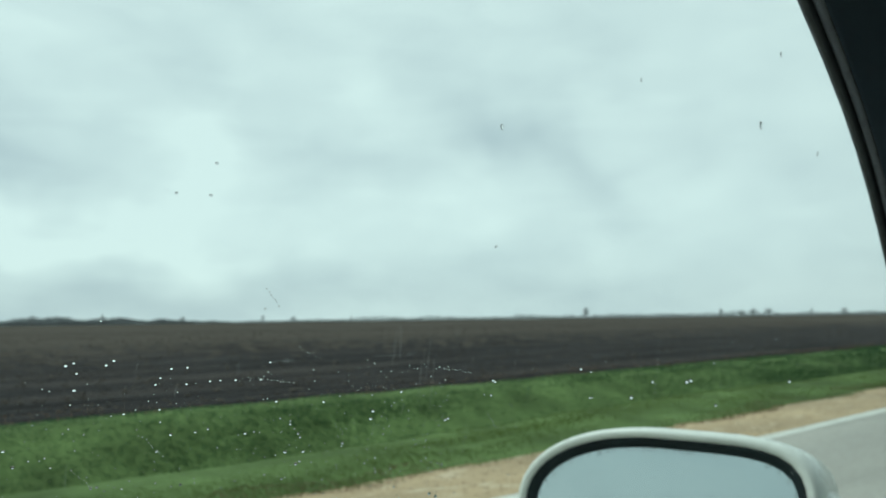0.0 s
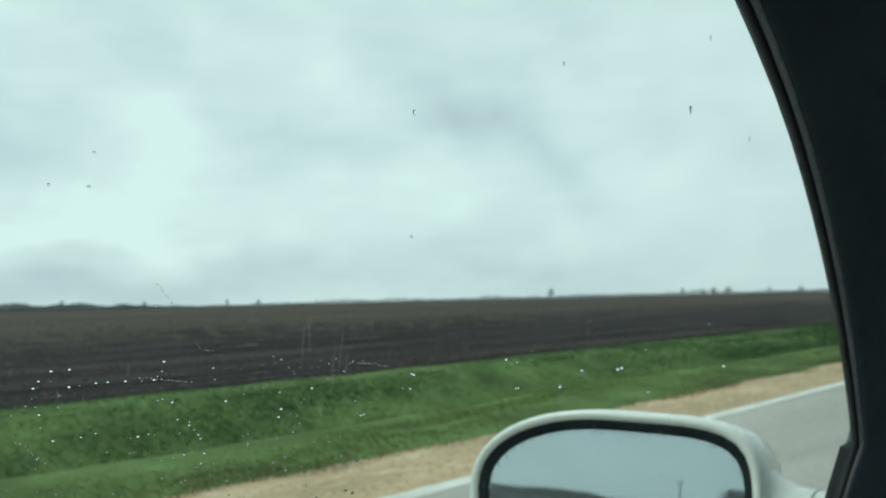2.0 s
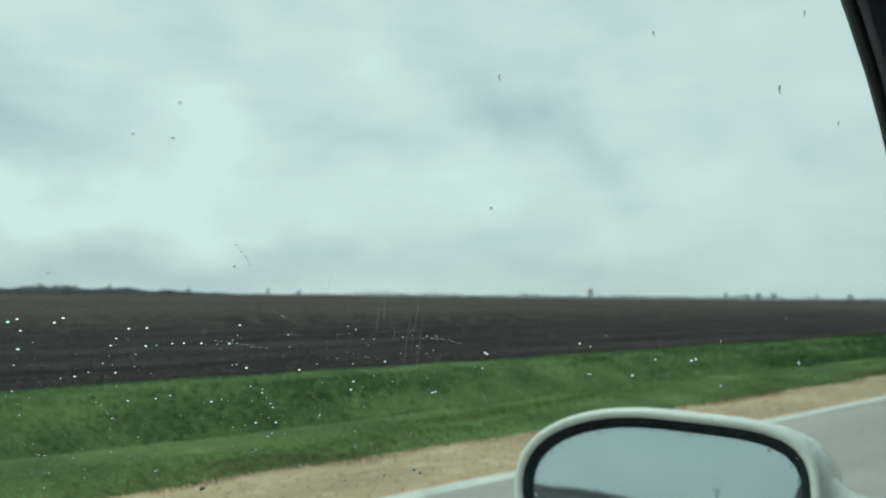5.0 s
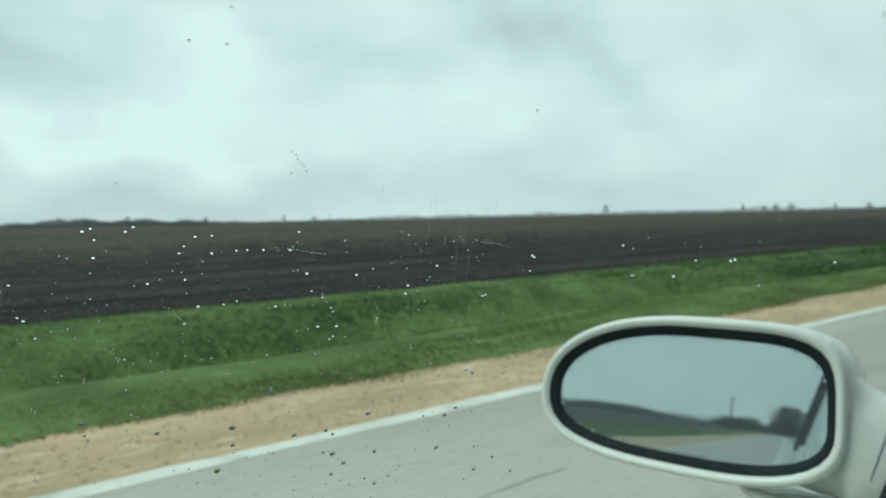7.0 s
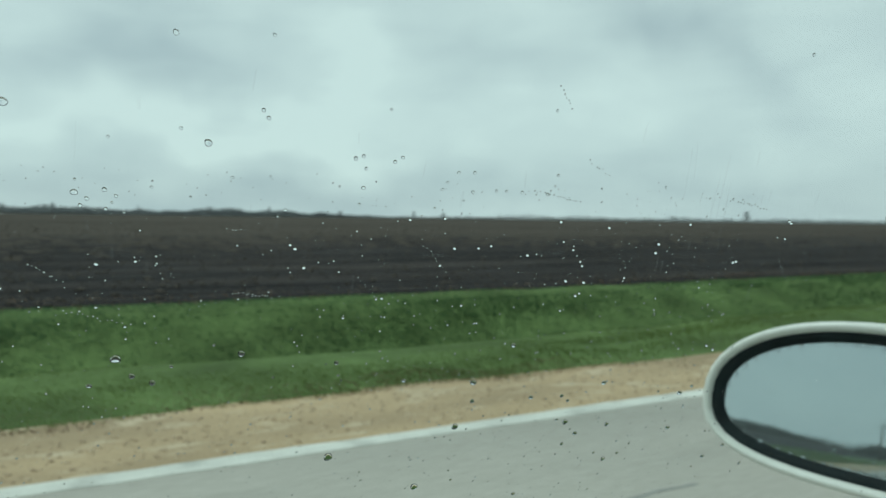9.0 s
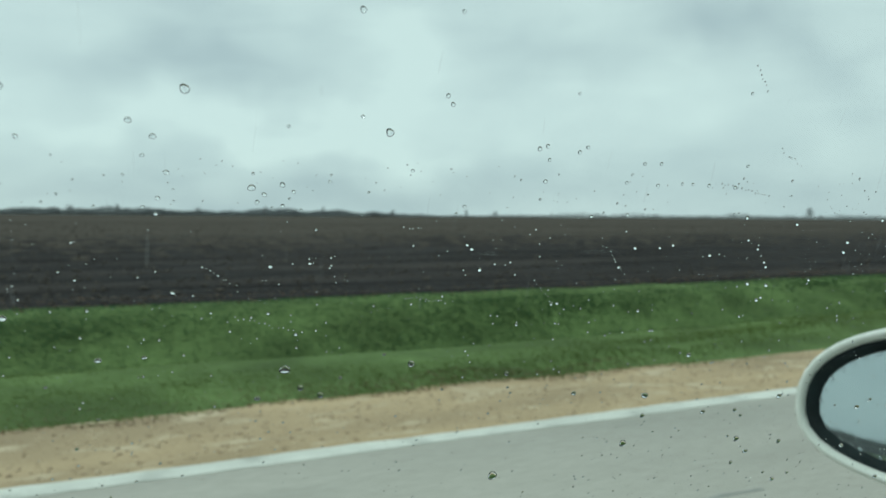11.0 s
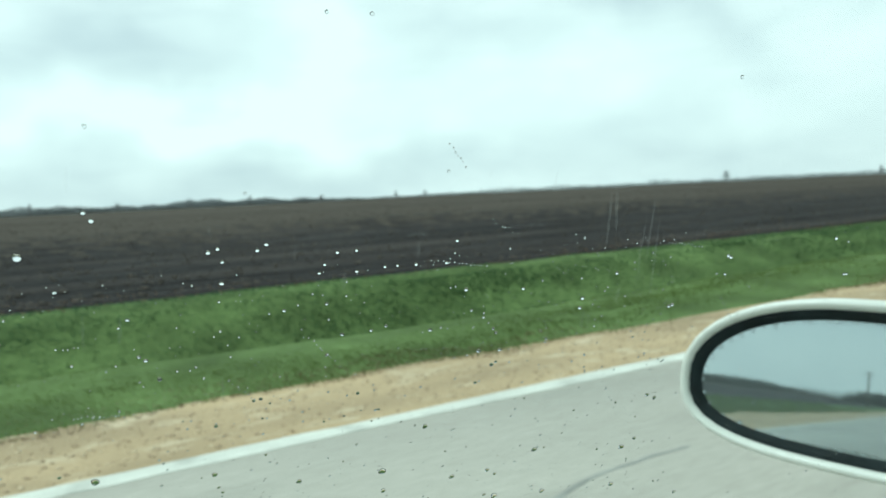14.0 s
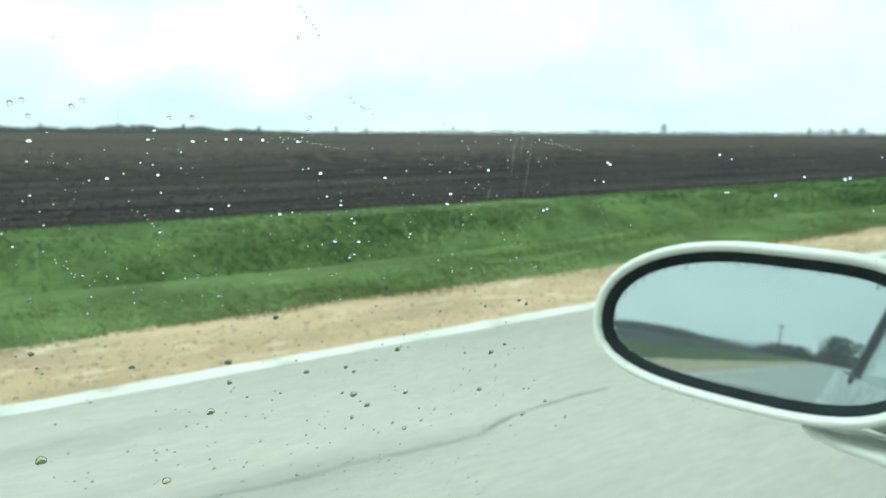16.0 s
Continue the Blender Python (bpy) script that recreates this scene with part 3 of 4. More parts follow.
def pennant_sign(x, y, turn):
    root = new("pennant_sign")
    bm = bmesh.new()
    box(bm, (-0.022, -0.03, -0.5), (0.022, 0.0, 2.55), 0.004)
    box(bm, (-0.045, -0.004, -0.5), (0.045, 0.0, 2.5))
    part("post", bm, STEEL, root, "dark steel channel post")
    bm = bmesh.new()
    tri = [(-0.36, 0.46), (-0.36, -0.46), (0.60, -0.03), (0.60, 0.03)]
    f = [bm.verts.new((u, 0.008, 2.05 + v)) for u, v in tri]
    face = bm.faces.new(f)
    r = bmesh.ops.extrude_face_region(bm, geom=[face])
    for v in r["geom"]:
        if isinstance(v, bmesh.types.BMVert):
            v.co.y += 0.004
    bmesh.ops.recalc_face_normals(bm, faces=bm.faces)
    panel = part("panel", bm, SIGN_YELLOW, root, "yellow pennant-shaped sheet")
    for k, (u, w, z) in enumerate(((-0.3, 0.22, 2.17), (-0.3, 0.62, 2.05), (-0.3, 0.34, 1.93))):
        bm = bmesh.new()
        box(bm, (u, 0.0125, z - 0.035), (u + w, 0.0135, z + 0.035))
        part("lettering_bar", bm, INK, panel)
    for z in (1.85, 2.25):
        bm = bmesh.new()
        tube(bm, [(0, 0.010, z), (0, 0.018, z)], [0.012, 0.010], 8)
        part("bolt", bm, STEEL, panel)
    root.matrix_basis = pose(x, y, ground_z(x, y), 0, 0, turn)
    laid(root)
    return tagged(root, "yellow pennant road sign on a steel post", "road sign")


pennant_sign(-4.6, 7.6, 137)

# ---- the car round the camera ----
GLASS_Y, GLASS_TILT = 0.119, -0.302
E_UP = Vector((0, GLASS_TILT, 1)).normalized()
N_OUT = Vector((0, 1, -GLASS_TILT)).normalized()


def on_glass(x, z, out=0.0):
    return Vector((x, GLASS_Y + GLASS_TILT * (z - 1.15), z)) + N_OUT * out


def front_edge(z):
    u = z - 1.10
    return 0.432 - 0.85 * u - 1.1 * u * u - 2.5 * u ** 3 - 0.21 * (z - 1.248 + math.hypot(z - 1.248, 0.02))


car = new("car")
car.empty_display_size = 0.3
tagged(car, "white sedan with black window trim, wet with rain", "car")

# edge of the door window: sail corner, front pillar, roof rail
edge = [(0.4145, 0.995), (0.421, 1.03), (0.4252, 1.06), (0.428, 1.085)]
edge += [(front_edge(1.10 + 0.0125 * k), 1.10 + 0.0125 * k) for k in range(23)]
edge += [(-0.045, 1.397), (-0.12, 1.414), (-0.22, 1.424), (-0.36, 1.430), (-0.55, 1.430), (-0.70, 1.425)]


def along_edge(profile, bm):
    """Sweeps a profile of (away from the glass, out of the car) along the window's edge."""
    rows = []
    for i, (x, z) in enumerate(edge):
        a, b = edge[max(i - 1, 0)], edge[min(i + 1, len(edge) - 1)]
        t = Vector((b[0] - a[0], 0, 0)) + E_UP * ((b[1] - a[1]) / E_UP.z)
        t.normalize()
        away = t.cross(N_OUT).normalized()
        if away.x + away.z < 0:
            away = -away
        rows.append([on_glass(x, z) + away * p + N_OUT * o for p, o in profile])
    grid_mesh(bm, rows, True)
    bmesh.ops.recalc_face_normals(bm, faces=bm.faces)


bm = bmesh.new()
along_edge([(0.0, 0.001), (-0.0001, -0.002), (0.0004, -0.0028), (0.0009, -0.0030), (0.0013, -0.0027), (0.0015, 0.002), (0.0008, 0.003)], bm)
part("window_seal", bm, RUBBER, car, smooth=True)
# narrow lip whose pale colour paints the highlight along the pillar
bm = bmesh.new()
along_edge([(0.0012, 0.0), (0.0013, -0.0026), (0.0016, -0.0036), (0.0021, -0.0043), (0.0027, -0.0047), (0.0032, -0.0049), (0.0034, -0.003)], bm)
part("trim_strip", bm, GREY_TRIM, car, "trim lip with its soft sheen put into the grey colour", smooth=True)
bm = bmesh.new()
along_edge([(0.0029, -0.002), (0.0030, -0.0046), (0.0045, -0.0056), (0.0070, -0.0069), (0.011, -0.0086), (0.018, -0.0118), (0.028, -0.0155), (0.045, -0.0220), (0.065, -0.0285), (0.084, -0.033), (0.087, -0.0325), (0.090, -0.036), (0.098, -0.0385), (0.12, -0.046), (0.17, -0.075), (0.20, -0.10), (0.21, -0.05), (0.10, 0.012), (0.03, 0.014)], bm)
part("pillar_cover", bm, BLACK_TRIM, car, smooth=True)
bm = bmesh.new()
along_edge([(0.009, 0.003), (0.032, 0.010), (0.05, 0.014), (0.07, 0.012), (0.07, 0.004)], bm)
part("door_frame", bm, RUBBER, car, "black outer window frame", smooth=True)

# sail panel behind the mirror's foot
bm = bmesh.new()
sail = [on_glass(0.4255, 0.99), on_glass(0.4350, 1.05), on_glass(0.4390, 1.094), on_glass(0.52, 1.10), on_glass(0.62, 0.99)]
lowv = [bm.verts.new(p - N_OUT * 0.0055) for p in sail]
topv = [bm.verts.new(p + N_OUT * 0.010) for p in sail]
bm.faces.new(lowv)
bm.faces.new(topv[::-1])
for k in range(5):
    bm.faces.new((lowv[k], topv[k], topv[(k + 1) % 5], lowv[(k + 1) % 5]))
bmesh.ops.recalc_face_normals(bm, faces=bm.faces)
part("sail_panel", bm, RUBBER, car)

# the pane, 4 mm thick
bm = bmesh.new()
outline = [(x + (0.002 if i < 25 else 0), z + (0.002 if i >= 25 else 0)) for i, (x, z) in enumerate(edge)] + [(-0.80, 1.40), (-0.86, 1.0)]
inner = [bm.verts.new(on_glass(x, z, -0.002)) for x, z in outline]
outer = [bm.verts.new(on_glass(x, z, 0.002)) for x, z in outline]
bm.faces.new(inner)
bm.faces.new(outer[::-1])
for k in range(len(outline)):
    j = (k + 1) % len(outline)
    bm.faces.new((inner[k], outer[k], outer[j], inner[j]))
bmesh.ops.recalc_face_normals(bm, faces=bm.faces)
pane = part("door_window", bm, PANE, car, "green-tinted glass wet with raindrops")
pane.visible_shadow = False


def side_y(z):
    """Half the car's section: how far out its left side stands at a height."""
    if z > 1.0:
        return GLASS_Y + GLASS_TILT * (z - 1.15) + 0.004
    return 0.168 + 0.055 * math.sin(math.pi * min(1, max(0, (1.0 - z) / 0.75))) - 0.10 * max(0, 0.42 - z)


CAR_MID = -0.73
body_z = [0.22, 0.30, 0.42, 0.55, 0.68, 0.80, 0.85, 0.90, 0.93, 0.96, 0.98, 0.995, 1.005]
NOSE_X, TAIL_X = [0.70, 0.9, 1.2, 1.5, 1.75, 1.88, 1.96, 2.02, 2.06], [-3.35, -3.32, -3.27, -3.2, -3.08, -2.9, -2.6, -2.4, -2.2]
body_x = TAIL_X + [-2.0, -1.7, -1.4, -1.15, -0.9, -0.4, 0.1, 0.5] + NOSE_X


def taper(x):
    nose, tail = max(0.0, (x - 1.70) / 0.36), max(0.0, (-3.0 - x) / 0.35)
    return 1 - 0.09 * smooth_step(0.7, 2.0, x) - 0.20 * nose ** 3 - 0.07 * smooth_step(2.3, 3.3, -x) - 0.16 * tail ** 3


def inset(x):
    """How far the cabin's sides draw in towards the rear."""
    return 0.09 * min(1.0, max(0.0, (-x - 0.85) / 1.2))


def hip(x, z):
    """The rear wing rounds over towards the glass."""
    return inset(x) * 0.35 * smooth_step(0.78, 1.0, z)


for sgn in (1, -1):
    bm = bmesh.new()
    rows = []
    for x in body_x:
        hw = taper(x)
        rows.append([(x, CAR_MID + sgn * (side_y(z) - hip(x, z) - CAR_MID) * hw, z - 0.10 * smooth_step(0.9, 2.1, x) * (z / 1.0)) for z in body_z])
    grid_mesh(bm, rows)
    bmesh.ops.recalc_face_normals(bm, faces=bm.faces)
    if sgn > 0:
        part("body_side", bm, BODY_WHITE, car, "glossy white door and fender panels", smooth=True)
    else:
        part("body_side", bm, BODY_WHITE, car, smooth=True)
bm = bmesh.new()
grid_mesh(bm, [[(x, CAR_MID + s * (side_y(1.005) - CAR_MID) * taper(x), 1.005 - 0.1005 * smooth_step(0.9, 2.1, x) + 0.035 * (1 - s * s)) for s in (-1, -0.75, -0.4, 0, 0.4, 0.75, 1)] for x in NOSE_X])
part("bonnet", bm, BODY_WHITE, car, smooth=True)
bm = bmesh.new()
grid_mesh(bm, [[(x, CAR_MID + s * (side_y(1.005) - hip(x, 1.0) - CAR_MID) * taper(x), 1.004 + 0.02 * (1 - s * s)) for s in (-1, -0.5, 0, 0.5, 1)] for x in TAIL_X])
part("boot", bm, BODY_WHITE, car, smooth=True)
bm = bmesh.new()
grid_mesh(bm, [[(-3.345, CAR_MID + s * (side_y(z) - hip(-3, z) - CAR_MID) * taper(-3.345), z) for s in (-1, -0.5, 0, 0.5, 1)] for z in (0.22, 0.6, 0.8, 0.9, 1.0)])
part("rear_bumper", bm, BODY_WHITE, car, smooth=True)
bm = bmesh.new()
grid_mesh(bm, [[(2.055, CAR_MID + s * (side_y(z) - CAR_MID) * taper(2.055), z - 0.1) for s in (-1, -0.5, 0, 0.5, 1)] for z in (0.32, 0.6, 0.8, 0.92, 1.004)])
part("front_bumper", bm, BODY_WHITE, car, smooth=True)


def rear_glass(x, z, out=0.0):
    return on_glass(x, z, out) - Vector((0, inset(x), 0))


# roof, rising from the rails
bm = bmesh.new()
rows = []
for x, z in ((0.30, 1.30), (0.05, 1.41), (-0.3, 1.455), (-0.9, 1.465), (-1.5, 1.44), (-1.9, 1.36)):
    half = side_y(1.43) - CAR_MID - inset(x)
    rows.append([(x, CAR_MID + s * half, z + 0.03 * (1 - s * s)) for s in (-1, -0.85, -0.5, 0, 0.5, 0.85, 1)])
grid_mesh(bm, rows)
ret = bmesh.ops.extrude_face_region(bm, geom=list(bm.faces))
for v in ret["geom"]:
    if isinstance(v, bmesh.types.BMVert):
        v.co.z += 0.03
bmesh.ops.recalc_face_normals(bm, faces=bm.faces)
part("roof", bm, BODY_WHITE, car, smooth=True)
# rear door glass and quarter
bm = bmesh.new()
grid_mesh(bm, [[rear_glass(x, 1.0), rear_glass(x * 0.985, 1.2), rear_glass(x * 0.96, 1.41)] for x in (-0.93, -1.3, -1.75, -2.1)])
part("rear_window", bm, CLEAR_PANE, car).visible_shadow = False
for x0, x1 in ((-0.80, -0.94), (-2.02, -2.28)):
    bm = bmesh.new()
    proud = 0.011 if x0 > -1 else 0.006
    grid_mesh(bm, [[rear_glass(x, 0.99, proud), rear_glass(x * 0.985, 1.2, proud), rear_glass(x * 0.95, 1.44, proud)] for x in (x0, x1)])
    ret = bmesh.ops.extrude_face_region(bm, geom=list(bm.faces))
    for v in ret["geom"]:
        if isinstance(v, bmesh.types.BMVert):
            v.co -= N_OUT * 0.03
    bmesh.ops.recalc_face_normals(bm, faces=bm.faces)
    if x0 > -1:
        part("pillar", bm, RUBBER, car, "black pillar between the side windows")
    else:
        part("rear_pillar", bm, BODY_WHITE, car)


# windscreen, rear screen and the far side's windows
def mirrored(p):
    return Vector((p.x, 2 * CAR_MID - p.y, p.z))


bm = bmesh.new()
grid_mesh(bm, [[(x + 0.06 * (1 - t * t), CAR_MID + t * w, z) for t in (-1, -0.7, -0.35, 0, 0.35, 0.7, 1)] for x, w, z in ((0.74, 0.86, 0.985), (0.60, 0.835, 1.09), (0.45, 0.80, 1.20), (0.28, 0.765, 1.315))])
part("windscreen", bm, OPAQUE_GLASS, car, smooth=True)
bm = bmesh.new()
grid_mesh(bm, [[(x - 0.05 * (1 - t * t), CAR_MID + t * w, z) for t in (-1, -0.6, 0, 0.6, 1)] for x, w, z in ((-1.88, 0.69, 1.365), (-2.08, 0.72, 1.20), (-2.30, 0.745, 1.00))])
part("rear_screen", bm, CLEAR_PANE, car, smooth=True).visible_shadow = False
for x0, x1 in ((0.50, -0.80), (-0.93, -2.1)):
    bm = bmesh.new()
    grid_mesh(bm, [[mirrored(rear_glass(x0 + (x1 - x0) * t - (0.55 * max(0, 1 - 2 * t) * u if x0 > 0 else -0.1 * t * u), 1.0 + 0.41 * u)) for u in (0, 0.5, 1)] for t in (0, 0.35, 0.7, 1)])
    side = part("side_window", bm, OPAQUE_GLASS if x0 > 0 else CLEAR_PANE, car)
    side.visible_shadow = x0 > 0
for x0, x1 in ((-0.80, -0.94), (-2.02, -2.28)):
    bm = bmesh.new()
    grid_mesh(bm, [[mirrored(rear_glass(x, 0.99, 0.006)), mirrored(rear_glass(x * 0.985, 1.2, 0.006)), mirrored(rear_glass(x * 0.95, 1.44, 0.006))] for x in (x0, x1)])
    part("pillar" if x0 > -1 else "rear_pillar", bm, RUBBER if x0 > -1 else BODY_WHITE, car)
# unseen cabin shell, walled up in front to shut light out, open behind
bm = bmesh.new()
cab = {"floor": [(-2.1, 0.05, 0.3), (0.9, 0.05, 0.3), (0.9, -1.5, 0.3), (-2.1, -1.5, 0.3)],
       "front": [(0.9, 0.16, 0.3), (0.62, 0.16, 1.02), (0.30, 0.05, 1.40), (0.30, -1.5, 1.40), (0.62, -1.62, 1.02), (0.9, -1.62, 0.3)],
       "back": [(-2.1, 0.03, 0.3), (-2.1, 0.03, 0.98), (-2.1, -1.50, 0.98), (-2.1, -1.50, 0.3)],
       "right": [(-2.1, -1.6, 0.3), (0.9, -1.6, 0.3), (0.62, -1.6, 1.02), (0.30, -1.5, 1.40), (-0.86, -1.49, 1.40), (-0.92, -1.59, 0.98), (-2.1, -1.6, 0.98)],
       "top": [(0.30, 0.03, 1.40), (0.0, 0.03, 1.425), (-0.9, 0.03, 1.425), (-1.9, -0.06, 1.42), (-1.9, -1.40, 1.42), (-0.9, -1.5, 1.425), (0.30, -1.5, 1.40)]}
for f in cab.values():
    bm.faces.new([bm.verts.new(p) for p in f])
part("cabin_lining", bm, CLOTH, car)
bm = bmesh.new()
grid_mesh(bm, [[(x, 0.05, 0.3), (x, 0.055, 0.75), (x, 0.07, 0.93), (x, 0.10, 0.985), (x, 0.15, 0.998), (x, 0.16, 0.98)] for x in (-0.85, -0.4, 0.0, 0.45, 0.62)])
part("door_card", bm, BLACK_TRIM, car, smooth=True)
# wheels
for wx in (1.28, -1.98):
    for sgn in (1, -1):
        bm = bmesh.new()
        wy = CAR_MID + sgn * 0.77
        ring = [(0.20, -0.09), (0.29, -0.10), (0.325, -0.08), (0.33, 0.0), (0.325, 0.08), (0.29, 0.10), (0.20, 0.09)]
        grid_mesh(bm, [[(wx + r * math.cos(a), wy + o, 0.33 + r * math.sin(a)) for r, o in ring] for a in [2 * math.pi * k / 28 for k in range(29)]])
        tyre = part("wheel", bm, TYRE, car, smooth=True)
        bm = bmesh.new()
        grid_mesh(bm, [[(wx + r * math.cos(a), wy + sgn * o, 0.33 + r * math.sin(a)) for r, o in ((0.205, 0.085), (0.19, 0.06), (0.08, 0.055), (0.05, 0.075), (0.001, 0.08))] for a in [2 * math.pi * k / 20 for k in range(21)]])
        part("rim", bm, ALLOY, tyre, smooth=True)

# door mirror: right, up and facing axes of its oval
MIRROR_AT = Vector((0.449, 0.3075, 1.0431))
M_N = Vector((-0.9561, -0.2604, 0.1385)).normalized()
M_U = Vector((0, 0, 1)).cross(M_N).normalized()
M_V = M_N.cross(M_U)


def m_at(u, v, n=0.0):
    return MIRROR_AT + M_U * u + M_V * v + M_N * n


def oval(grow, steps=72, du=0.0):
    """The mirror's outline: rounder at its outer end, squarer by the car; each quarter has its own sweep."""
    pts = []
    for k in range(steps):
        t = 2 * math.pi * k / steps
        c, s = math.cos(t), math.sin(t)
        a = (0.1025 if c > 0 else 0.119) + grow
        b = (0.0660 if s > 0 else 0.0475) + grow
        n = (5.0 if s > 0 else 2.7) if c > 0 else (2.12 if s > 0 else 2.9)
        r = (abs(c / a) ** n + abs(s / b) ** n) ** (-1 / n)
        pts.append((r * c + du, r * s - 0.0105))
    return pts


def m_rings(rings):
    bm = bmesh.new()
    rows = [[m_at(u, v, n) for u, v in oval(g, du=du)] for g, n, du in rings]
    vs = grid_mesh(bm, rows, True)
    return bm, vs


bm, vs = m_rings([(-0.0074, -0.0045, 0), (-0.0070, -0.0018, 0), (-0.0060, -0.0002, 0), (-0.0043, 0.0012, 0), (-0.0020, 0.0014, 0), (0.0, -0.002, 0), (0.0005, -0.012, 0.001), (-0.001, -0.03, 0.004),
                  (-0.005, -0.052, 0.008), (-0.014, -0.070, 0.012), (-0.026, -0.080, 0.016), (-0.036, -0.084, 0.018)])
bm.faces.new(vs[-1])
bmesh.ops.recalc_face_normals(bm, faces=bm.faces)
housing = part("wing_mirror", bm, BODY_WHITE, car, "white oval door mirror with raindrops on its glass", smooth=True)
bm, vs = m_rings([(-0.0063, -0.0034, 0), (-0.0073, -0.0022, 0), (-0.0092, -0.0023, 0.0004), (-0.0118, -0.0042, 0.0012), (-0.0146, -0.0055, 0.0018), (-0.0156, -0.008, 0.0018)])
part("gasket", bm, GASKET, housing, "black recessed rim round the glass", smooth=True)
bm = bmesh.new()
outline = oval(-0.0142, du=0.0018)
top = [bm.verts.new(m_at(u, v, -0.0052)) for u, v in outline]
bot = [bm.verts.new(m_at(u, v, -0.0078)) for u, v in outline]
bm.faces.new(top)
bm.faces.new(bot[::-1])
for k in range(len(top)):
    j = (k + 1) % len(top)
    bm.faces.new((top[k], bot[k], bot[j], top[j]))
bmesh.ops.recalc_face_normals(bm, faces=bm.faces)
part("mirror_glass", bm, SILVER, housing, "flat silvered glass reflecting the road behind")
# foot: sweeps down from the housing's inner end and runs level to the sail
FOOT = ((0.040, 0.030, -0.048), (0.066, 0.046, -0.057), (0.083, 0.0478, -0.060), (0.088, 0.0440, -0.060), (0.094, 0.0382, -0.060), (0.0985, 0.0315, -0.060), (0.103, 0.0252, -0.0595),
        (0.1065, 0.0206, -0.059), (0.111, 0.0168, -0.058), (0.116, 0.0146, -0.057), (0.122, 0.0132, -0.055), (0.131, 0.0122, -0.052), (0.150, 0.0115, -0.050), (0.180, 0.0115, -0.050))


def foot_ring(u, hi, lo, grow=0.0, slant=0.0):
    mid, hv, hn = (hi + lo) / 2, (hi - lo) / 2 + grow, 0.028 + grow
    deep = -0.033 - 0.016 * (1 - smooth_step(0.090, 0.102, u))
    pts = []
    for k in range(28):
        a = 2 * math.pi * k / 28
        v = mid + hv * math.copysign(abs(math.sin(a)) ** 0.75, math.sin(a))
        pts.append(m_at(u + slant * (v - hi), v, deep + hn * math.copysign(abs(math.cos(a)) ** 0.6, math.cos(a))))
    return pts


bm = bmesh.new()
vs = grid_mesh(bm, [foot_ring(*f) for f in FOOT], True)
bm.faces.new(vs[0][::-1])
bm.faces.new(vs[-1])
bmesh.ops.recalc_face_normals(bm, faces=bm.faces)
part("mirror_foot", bm, BODY_WHITE, housing, smooth=True)
# lower cover under the housing, parted from it by a narrow gap
bm = bmesh.new()
rows = []
for u, drop, deep in ((0.031, 0.002, 0.006), (0.033, 0.0045, 0.014), (0.040, 0.008, 0.021), (0.060, 0.0105, 0.026), (0.100, 0.013, 0.029), (0.140, 0.016, 0.031), (0.185, 0.019, 0.032)):
    top = -0.0605 - 0.030 * max(0, u - 0.03)
    ring_c = []
    for k in range(20):
        a = 2 * math.pi * k / 20
        ring_c.append(m_at(u, top - drop / 2 + drop / 2 * math.copysign(abs(math.sin(a)) ** 0.7, math.sin(a)), -0.036 + deep * math.copysign(abs(math.cos(a)) ** 0.7, math.cos(a))))
    rows.append(ring_c)
vs = grid_mesh(bm, rows, True)
bm.faces.new(vs[0][::-1])
bm.faces.new(vs[-1])
bmesh.ops.recalc_face_normals(bm, faces=bm.faces)
part("lower_cover", bm, BODY_WHITE, housing, smooth=True)
# seam where the foot meets the door
bm = bmesh.new()
grid_mesh(bm, [foot_ring(0.1290 + along, 0.0124, -0.0535, grow, 0.28) for grow, along in ((-0.002, -0.0006), (0.0004, -0.0006), (0.0004, 0.0006), (-0.002, 0.0006))], True)
part("foot_joint", bm, GREY_TRIM, housing, smooth=True)

# ---- rain on the glass ----
def dome(seed, squash):
    """A bead of water on its flat base, fullest near its upper edge, a little lopsided."""
    r = random.Random(seed)
    bm = bmesh.new()
    rows = []
    ph = r.random() * 6
    for i in range(8):
        s = 1 - i / 7.4
        high = 0.62 * squash * (1 - s ** 1.8)
        ring = []
        for k in range(16):
            b = 2 * math.pi * k / 16
            wob = 1 + 0.08 * math.sin(2 * b + ph) + 0.05 * math.sin(3 * b + 2 * ph)
            ring.append((s * wob * math.cos(b), 0.45 * (1 - s) + s * wob * math.sin(b), high))
        rows.append(ring)
    vs = grid_mesh(bm, rows, True)
    bm.faces.new(vs[0][::-1])
    bm.faces.new(vs[-1])
    me = bpy.data.meshes.new("raindrop")
    bm.to_mesh(me)
    bm.free()
    me.materials.append(WATER)
    for p in me.polygons:
        p.use_smooth = len(p.vertices) == 4
    return me


BEADS = [dome(k, s) for k, s in enumerate((1.0, 1.06, 0.95, 1.1))]
FACE = Matrix((Vector((-1, 0, 0)), E_UP, N_OUT)).transposed().to_4x4()


def raindrop(x, z, r, long=1.0, lean=0.0, k=0):
    ob = new("raindrop", BEADS[k % 4])
    ob.matrix_world = Matrix.Translation(on_glass(x, z, 0.00203)) @ FACE @ Matrix.Rotation(radians(lean), 4, "Z") @ Matrix.Diagonal((r * long * 1.03, r * 0.96, r, 1))
    ob.visible_shadow = False
    return tagged(ob, "clear raindrop clinging to the car window", "raindrop", "raindrops on the window")


